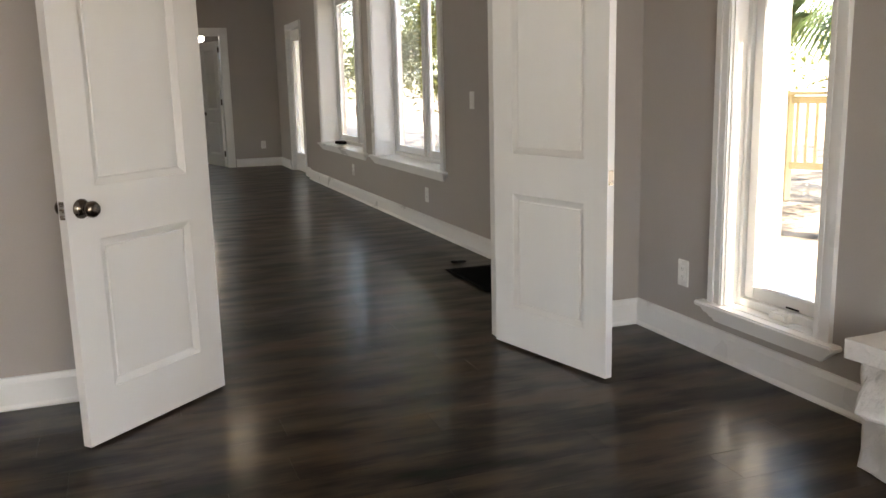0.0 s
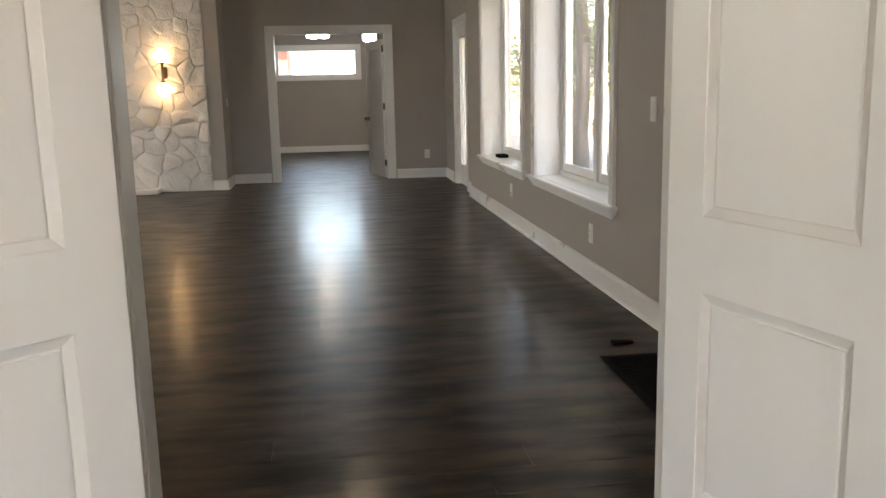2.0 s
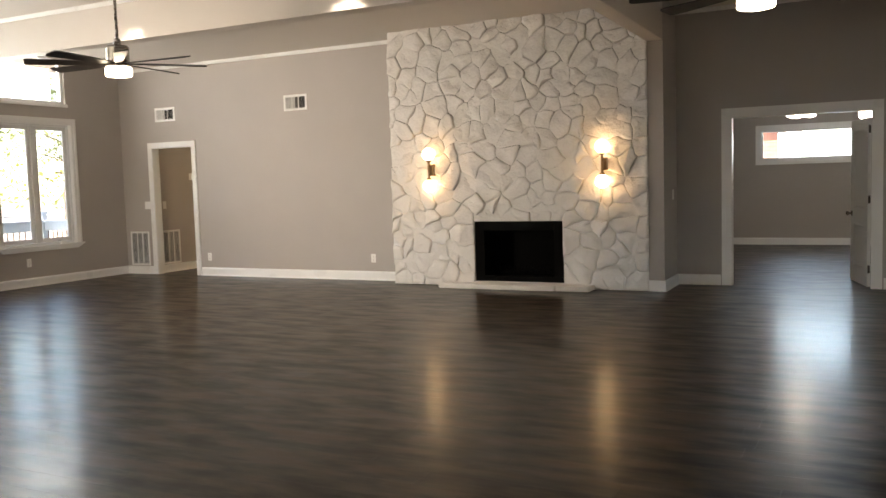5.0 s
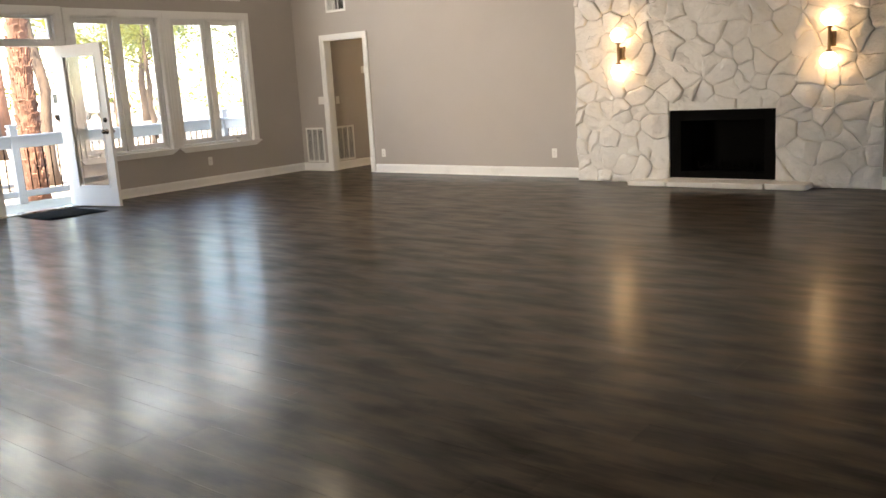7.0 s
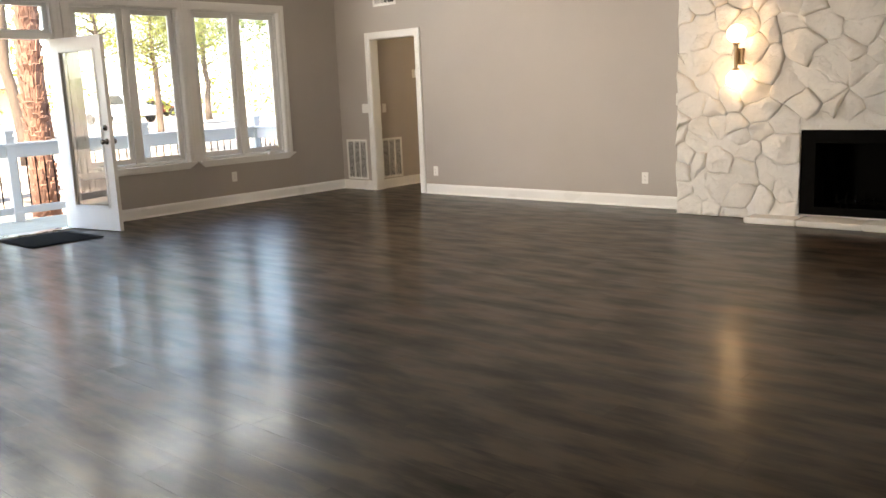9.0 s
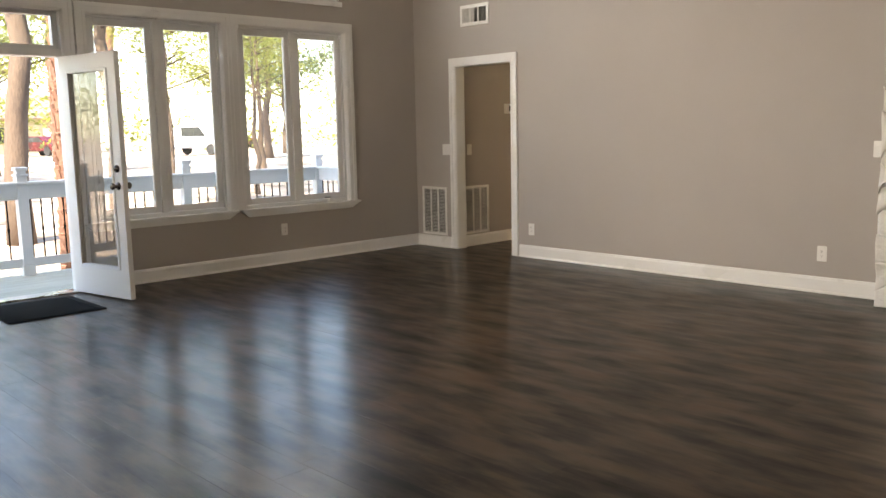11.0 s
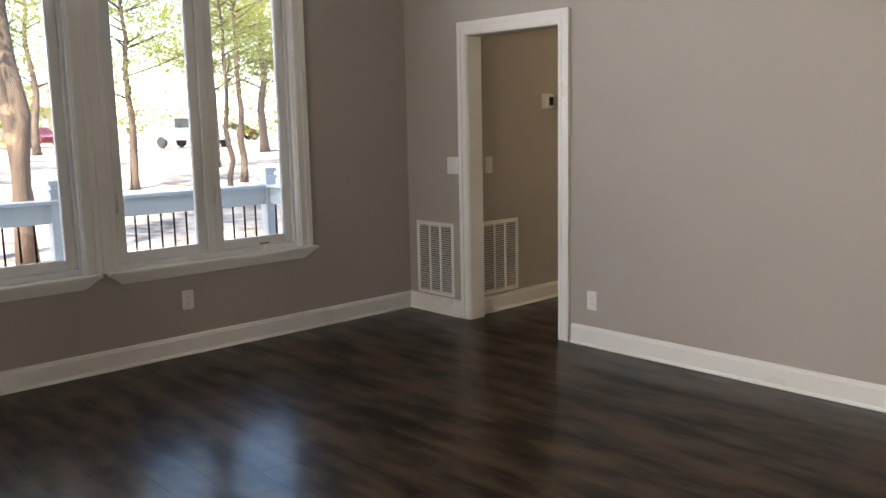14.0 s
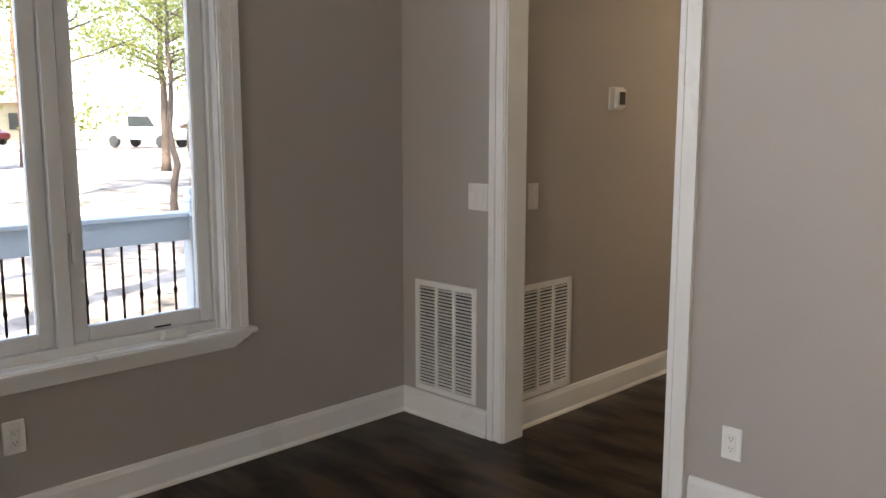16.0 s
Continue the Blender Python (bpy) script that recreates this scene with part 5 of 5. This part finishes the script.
def tree(x, y, h, r, seed, label, bark=BARK2, crown=0.45, leaves=2600, spread=2.4, lean=(0, 0), leaf=0.085, plates=0, name="tree", low=None, needles=None):
    rng = random.Random(seed)
    z0 = ground_z(x, y) - 0.1
    t = thing(name, (x, y, z0), label, "tree", "trees round the house")
    bm = bmesh.new()
    n = 14
    wob = rng.random() * 20
    wig = 0.10 if h > 9 else 0.035
    path = [Vector((lean[0] * k / n + wig * noise.noise(Vector((wob, k * 0.5, 0))) * min(k, 3), lean[1] * k / n + wig * noise.noise(Vector((wob, 9, k * 0.5))) * min(k, 3), h * k / n)) for k in range(n + 1)]
    tube(bm, path, [r * (1.25 if k == 0 else 1.0) * (1 - 0.72 * k / n) for k in range(n + 1)], 12)
    centres = []
    limbs = 9 + int(leaves / 900)
    for i in range(limbs):
        u = rng.uniform(1 - crown if low is None else low, 0.98)
        k = u * n
        base = path[int(k)].lerp(path[min(int(k) + 1, n)], k - int(k))
        a = rng.uniform(0, 2 * math.pi)
        L = spread * rng.uniform(0.55, 1.1) * (1.15 - 0.5 * u)
        q = [base + Vector((math.cos(a), math.sin(a), 0)) * L * s + Vector((0, 0, L * (0.45 * s - 0.1 * s * s))) + 0.12 * L * s * Vector((rng.uniform(-1, 1), rng.uniform(-1, 1), rng.uniform(-0.5, 0.5))) for s in (0, 0.35, 0.7, 1.0)]
        tube(bm, q, [r * 0.26, r * 0.17, r * 0.10, r * 0.04], 6)
        for s in (0.45, 0.7, 0.95):
            centres.append((base.lerp(q[3], s) + Vector((rng.uniform(-0.3, 0.3), rng.uniform(-0.3, 0.3), rng.uniform(0, 0.3))), spread * rng.uniform(0.22, 0.42)))
    part(t, "trunk", bm, bark, smooth=True)
    if plates:
        bm = bmesh.new()
        for _ in range(plates):
            zz = rng.uniform(0.1, h * 0.62)
            k = zz / h * n
            base = path[int(k)].lerp(path[int(k) + 1], k - int(k))
            rr = r * (1 - 0.72 * k / n)
            a = rng.uniform(0, 2 * math.pi)
            m = Matrix.Translation(base) @ Matrix.Rotation(a, 4, 'Z') @ Matrix.Translation((rr * 0.98, 0, 0)) @ Matrix.Rotation(radians(rng.uniform(4, 24)), 4, 'Y')
            w, hh = rng.uniform(0.02, 0.05), rng.uniform(0.05, 0.12)
            box(bm, -0.012, 0.014, -w, w, -hh, hh, m)
        part(t, "bark_plate", bm, bark, kind="stuff")
    if leaves:
        v, f = leaf_cloud(centres, leaves, leaf, rng)
        me = bpy.data.meshes.new("foliage")
        me.from_pydata(v, [], f)
        me.materials.append(needles or LEAF)
        ob = new("foliage", me)
        ob.parent = t
        tagged(ob, kind="stuff")
    return t


PINE = "tall pine with flaking red-brown bark"
OAK = "slender tree with a loose green crown"
tree(-12.35, 8.62, 17, 0.175, 1, PINE, BARK, leaves=1500, spread=3, plates=1400, low=0.75)
tree(-15.4, 8.9, 15, 0.19, 2, PINE, BARK2, leaves=2000, spread=3.2, lean=(-0.3, 0.6), low=0.75)
tree(-15.2, 10.4, 9.5, 0.13, 26, OAK, BARK2, leaves=15000, spread=3.0, low=0.34, leaf=0.05)
tree(-21.6, 12.35, 12, 0.16, 3, "crooked brown trunk tree with low limbs", BARK2, leaves=2500, spread=2.6, lean=(0.2, -0.9), low=0.7, leaf=0.05)
tree(-34.0, 18.4, 19, 0.23, 4, PINE, BARK, leaves=2500, spread=3.5, low=0.8, leaf=0.09)
tree(-23.0, 15.2, 5.0, 0.105, 5, OAK, BARK2, leaves=12000, spread=2.3, low=0.42, leaf=0.034)
tree(-19.6, 15.8, 4.5, 0.07, 6, OAK, BARK2, leaves=4500, spread=1.9, low=0.5, leaf=0.032)
tree(-22.9, 18.0, 5.2, 0.10, 24, OAK, BARK2, leaves=6000, spread=2.3, low=0.45, leaf=0.034)
tree(-29.0, 20.5, 6.2, 0.14, 7, OAK, BARK2, leaves=18000, spread=2.8, low=0.4, leaf=0.045)
tree(-27.0, 25.5, 6.5, 0.16, 8, PINE, BARK2, leaves=18000, spread=2.8, low=0.3, leaf=0.045, needles=LEAFD)
tree(-33.0, 13.6, 7.0, 0.18, 9, OAK, BARK2, leaves=17000, spread=3.2, low=0.35, leaf=0.052)
tree(-26.5, 10.2, 5.2, 0.12, 25, OAK, BARK2, leaves=15000, spread=2.5, low=0.4, leaf=0.04)
tree(-26.0, 5.0, 14, 0.26, 10, PINE, BARK2, leaves=2500, spread=3.2, low=0.7, leaf=0.09)
tree(-18.5, 1.5, 14, 0.24, 11, PINE, BARK2, leaves=2500, spread=3.2, low=0.7)
tree(-40.0, 29.0, 10, 0.22, 12, OAK, BARK2, leaves=7000, spread=3.8, low=0.25, leaf=0.10, needles=LEAFD)
tree(-16.5, 21.0, 6, 0.14, 18, OAK, BARK2, leaves=15000, spread=2.4, low=0.35, leaf=0.04)
tree(-14.0, -4.0, 15, 0.28, 19, PINE, BARK, leaves=2500, spread=3.2, low=0.7)
tree(-46.0, 34.0, 11, 0.2, 22, OAK, BARK2, leaves=6000, spread=4.0, low=0.2, leaf=0.11, needles=LEAFD)
tree(-48.0, 21.0, 11, 0.2, 23, OAK, BARK2, leaves=6000, spread=4.0, low=0.25, leaf=0.11)
# garden on the other side
tree(7.6, 9.4, 14, 0.24, 13, "leaning brown tree close to the windows", BARK2, leaves=16000, spread=3.2, lean=(0.5, 1.2), low=0.2, leaf=0.05)
tree(9.4, 13.5, 13, 0.22, 14, OAK, BARK2, leaves=26000, spread=3.2, low=0.15, leaf=0.055)
tree(13.0, 16.0, 15, 0.3, 15, OAK, BARK2, leaves=18000, spread=4, low=0.15, leaf=0.06)
tree(11.5, 20.0, 16, 0.3, 16, PINE, BARK2, leaves=14000, spread=4, low=0.3, leaf=0.06)
tree(16.0, 8.0, 14, 0.3, 17, OAK, BARK2, leaves=18000, spread=4, low=0.2, leaf=0.06)
tree(6.9, 7.6, 6.5, 0.085, 31, OAK, BARK2, leaves=12000, spread=1.9, low=0.12, leaf=0.05)
tree(10.5, 5.0, 7.5, 0.11, 34, OAK, BARK2, leaves=14000, spread=2.3, low=0.12, leaf=0.05)
tree(7.0, 11.6, 7.0, 0.10, 32, OAK, BARK2, leaves=20000, spread=2.1, low=0.12, leaf=0.05)
tree(8.8, 15.6, 7.5, 0.11, 33, OAK, BARK2, leaves=24000, spread=2.3, low=0.10, leaf=0.055)
tree(7.3, 19.0, 8.0, 0.12, 35, OAK, BARK2, leaves=22000, spread=2.6, low=0.08, leaf=0.06)
tree(6.3, 15.0, 13, 0.15, 20, PINE, BARK2, leaves=3500, spread=3, low=0.3)
tree(-1.6, 33.0, 17, 0.27, 21, PINE, BARK, leaves=1200, spread=3.0, low=0.75)

# palm outside the narrow window
pm = thing("palm", (7.85, 4.55, ground_z(7.85, 4.55)), "fan palm with drooping green fronds", "palm")
bm = bmesh.new()
tube(bm, [Vector((0, 0, 0)), Vector((0.05, 0, 1.2)), Vector((0, 0.05, 2.75))], [0.16, 0.14, 0.12], 10)
part(pm, "trunk", bm, BARK2, smooth=True)
rngp = random.Random(3)
bm = bmesh.new()
for k in range(44):
    a, e = rngp.uniform(0, 6.28), rngp.uniform(-0.75, 0.9)
    c = Vector((math.cos(a) * math.cos(e), math.sin(a) * math.cos(e), math.sin(e)))
    hub = Vector((0, 0.05, 2.75)) + c * 0.75
    side = c.cross(Vector((0, 0, 1))).normalized()
    for i in range(23):
        s = (i - 11) / 11
        d = (c * math.cos(s * 1.3) + side * math.sin(s * 1.3)).normalized()
        tip = hub + d * 0.75 * (1 - 0.2 * abs(s)) - Vector((0, 0, 0.22))
        w = side * 0.010
        bm.faces.new([bm.verts.new(p) for p in (hub - w, hub + w, hub + d * 0.45 + w, tip, hub + d * 0.45 - w)])
part(pm, "frond", bm, PALM, kind="stuff")

# far woods all round
rngw = random.Random(77)
cs = []
for k in range(420):
    a = 2 * math.pi * k / 420 + rngw.uniform(-0.02, 0.02)
    d = rngw.uniform(58, 85)
    for _ in range(0 if 1.42 < a < 1.78 else 2):
        cs.append((Vector((math.cos(a) * d - 3, math.sin(a) * d + 7, rngw.uniform(0.5, 5 if 1.2 < a < 1.95 else 12))), rngw.uniform(2, 4)))
v, f = leaf_cloud(cs, 85000, 0.25, rngw)
me = bpy.data.meshes.new("far_woods")
me.from_pydata(v, [], f)
me.materials.append(LEAF)
tagged(new("far_woods", me), "distant sunlit green woods", "woods", kind="stuff")


def car(x, y, rz, paint, label, truck=False, name="car"):
    c = thing(name, (x, y, ground_z(x, y)), label, "car", "parked cars", rz)
    bm = bmesh.new()
    if truck:
        side = [(-2.7, 0.45), (2.7, 0.45), (2.72, 1.0), (1.6, 1.12), (0.95, 1.85), (-0.7, 1.88), (-0.8, 1.15), (-2.7, 1.15)]
    else:
        side = [(-2.1, 0.35), (2.15, 0.35), (2.2, 0.75), (1.3, 0.92), (0.55, 1.40), (-1.0, 1.42), (-1.7, 0.98), (-2.15, 0.92)]
    prism(bm, side, 1, -0.86, 0.86)
    bevel(bm, 0.07, 3, 0.3)
    part(c, "body", bm, paint, smooth=False)
    top = 1.78 if truck else 1.34
    bm = bmesh.new()
    prism(bm, [(-0.62 if truck else -1.45, 1.2 if truck else 1.0), (1.35 if truck else 1.05, 1.2 if truck else 1.0), (0.88 if truck else 0.5, top), (-0.62 if truck else -0.95, top)], 1, -0.868, 0.868)
    part(c, "windows", bm, CARGLASS)
    for wx in ((-1.75, 1.75) if truck else (-1.35, 1.4)):
        for s in (-1, 1):
            bm = bmesh.new()
            lathe(bm, [(0.2, 0.0), (0.34, 0.0), (0.36, 0.05), (0.36, 0.17), (0.34, 0.22), (0.2, 0.22)], 20, Matrix.Translation((wx, s * 0.80 + 0.11, 0.36)) @ Matrix.Rotation(math.pi / 2, 4, 'X'))
            part(c, "wheel", bm, TYRE)


car(-52, 31.3, 20, WHITECAR, "white pickup truck parked on the drive", True, "pickup_truck")
car(-66.0, 26.5, 18, REDCAR, "red car parked under the trees")
car(-69.5, 44, 80, REDCAR, "red car parked far off")

hs = thing("house", (-76, 27, 0), "low tan house with a brown roof among trees", "house")
part(hs, "wall", boxes((-80, -72, 21, 33, -0.3, 3.0)), SIDING, local=False)
bm = bmesh.new()
prism(bm, [(-81, 2.9), (-71, 2.9), (-76, 5.0)], 1, 20.2, 33.8)
part(hs, "roof", bm, ROOFM, local=False)
for y in (22, 24.6, 30.5):
    part(hs, "window", boxes((-71.98, -71.9, y, y + 1.3, 1.0, 2.2)), CARGLASS, local=False)
part(hs, "door", boxes((-71.98, -71.9, 28.5, 29.5, 0.0, 2.1)), TRIM, local=False)

bh = thing("brick_house", (-3.2, 26.0, -0.5), "neighbouring red brick house with a low brown roof", "house")
part(bh, "wall", boxes((-7.0, 0.60, 23.8, 30.0, -0.55, 2.9)), BRICKM, local=False)
bm = bmesh.new()
for k in range(34):
    z = -0.5 + 0.1 * k
    box(bm, -7.0, 0.612, 23.788, 23.81, z, z + 0.085)
part(bh, "brick_course", bm, BRICKM, local=False)
bm = bmesh.new()
prism(bm, [(-7.4, 2.85), (1.0, 2.85), (-3.2, 4.9)], 1, 23.3, 30.5)
part(bh, "roof", bm, ROOFM, local=False)

# ---- floor planks, last ----
PW, PL, PT = 0.178, 1.22, 0.011
floor = tagged(new("floor"), "dark grey-brown hand-scraped plank floor with a satin sheen", "floor", kind="structure")


def plank_bm(x0, x1, y0, y1, bm=None):
    bm = bm or bmesh.new()
    g = 0.0004
    a = [bm.verts.new(p) for p in ((x0 + g, y0 + g, -PT), (x1 - g, y0 + g, -PT), (x1 - g, y1 - g, -PT), (x0 + g, y1 - g, -PT))]
    d = [bm.verts.new(p) for p in ((x0 + g, y0 + g, 0), (x1 - g, y0 + g, 0), (x1 - g, y1 - g, 0), (x0 + g, y1 - g, 0))]
    for i in range(4):
        bm.faces.new((a[i], a[(i + 1) % 4], d[(i + 1) % 4], d[i]))
    bm.faces.new(d)
    return bm


plank_mesh = finish("plank", plank_bm(-PL / 2, PL / 2, -PW / 2, PW / 2), PLANK)
rngf = random.Random(21)
rest = bmesh.new()
singles = 0
row = 0
y = -4.5
while y < 18.1:
    lo, hi = (XL - 0.02, XR + 0.05)
    if y < YS0:
        lo = -2.05
    if y > YJ:
        hi = XJ + 0.05
    if y > YH + 0.1:
        lo = -8.1
    if y > 14.6:
        lo = -1.6
    x = lo - rngf.uniform(0.1, PL - 0.1)
    while x < hi:
        a, b = max(x, lo), min(x + PL, hi)
        mx, my = (a + b) / 2, y + PW / 2
        # boards along the way walked stand singly
        close = (0.3 < mx < 3.2 and 0.3 < my < 4.6) or (-7.6 < mx < -3.6 and 7.4 < my < 11.0) or (-4.4 < mx < 1.6 and 4.2 < my < 8.0)
        if close and b - a > PL - 0.001 and singles < 300:
            p = new("plank", plank_mesh)
            p.parent = floor
            p.matrix_basis = pose(mx, my, 0)
            singles += 1
        elif b - a > 0.03:
            plank_bm(a, b, y, y + PW, rest)
        x += PL
    y += PW
ob = new("plank_field", finish("plank_field", rest, PLANK))
ob.parent = floor
tagged(ob, kind="stuff")
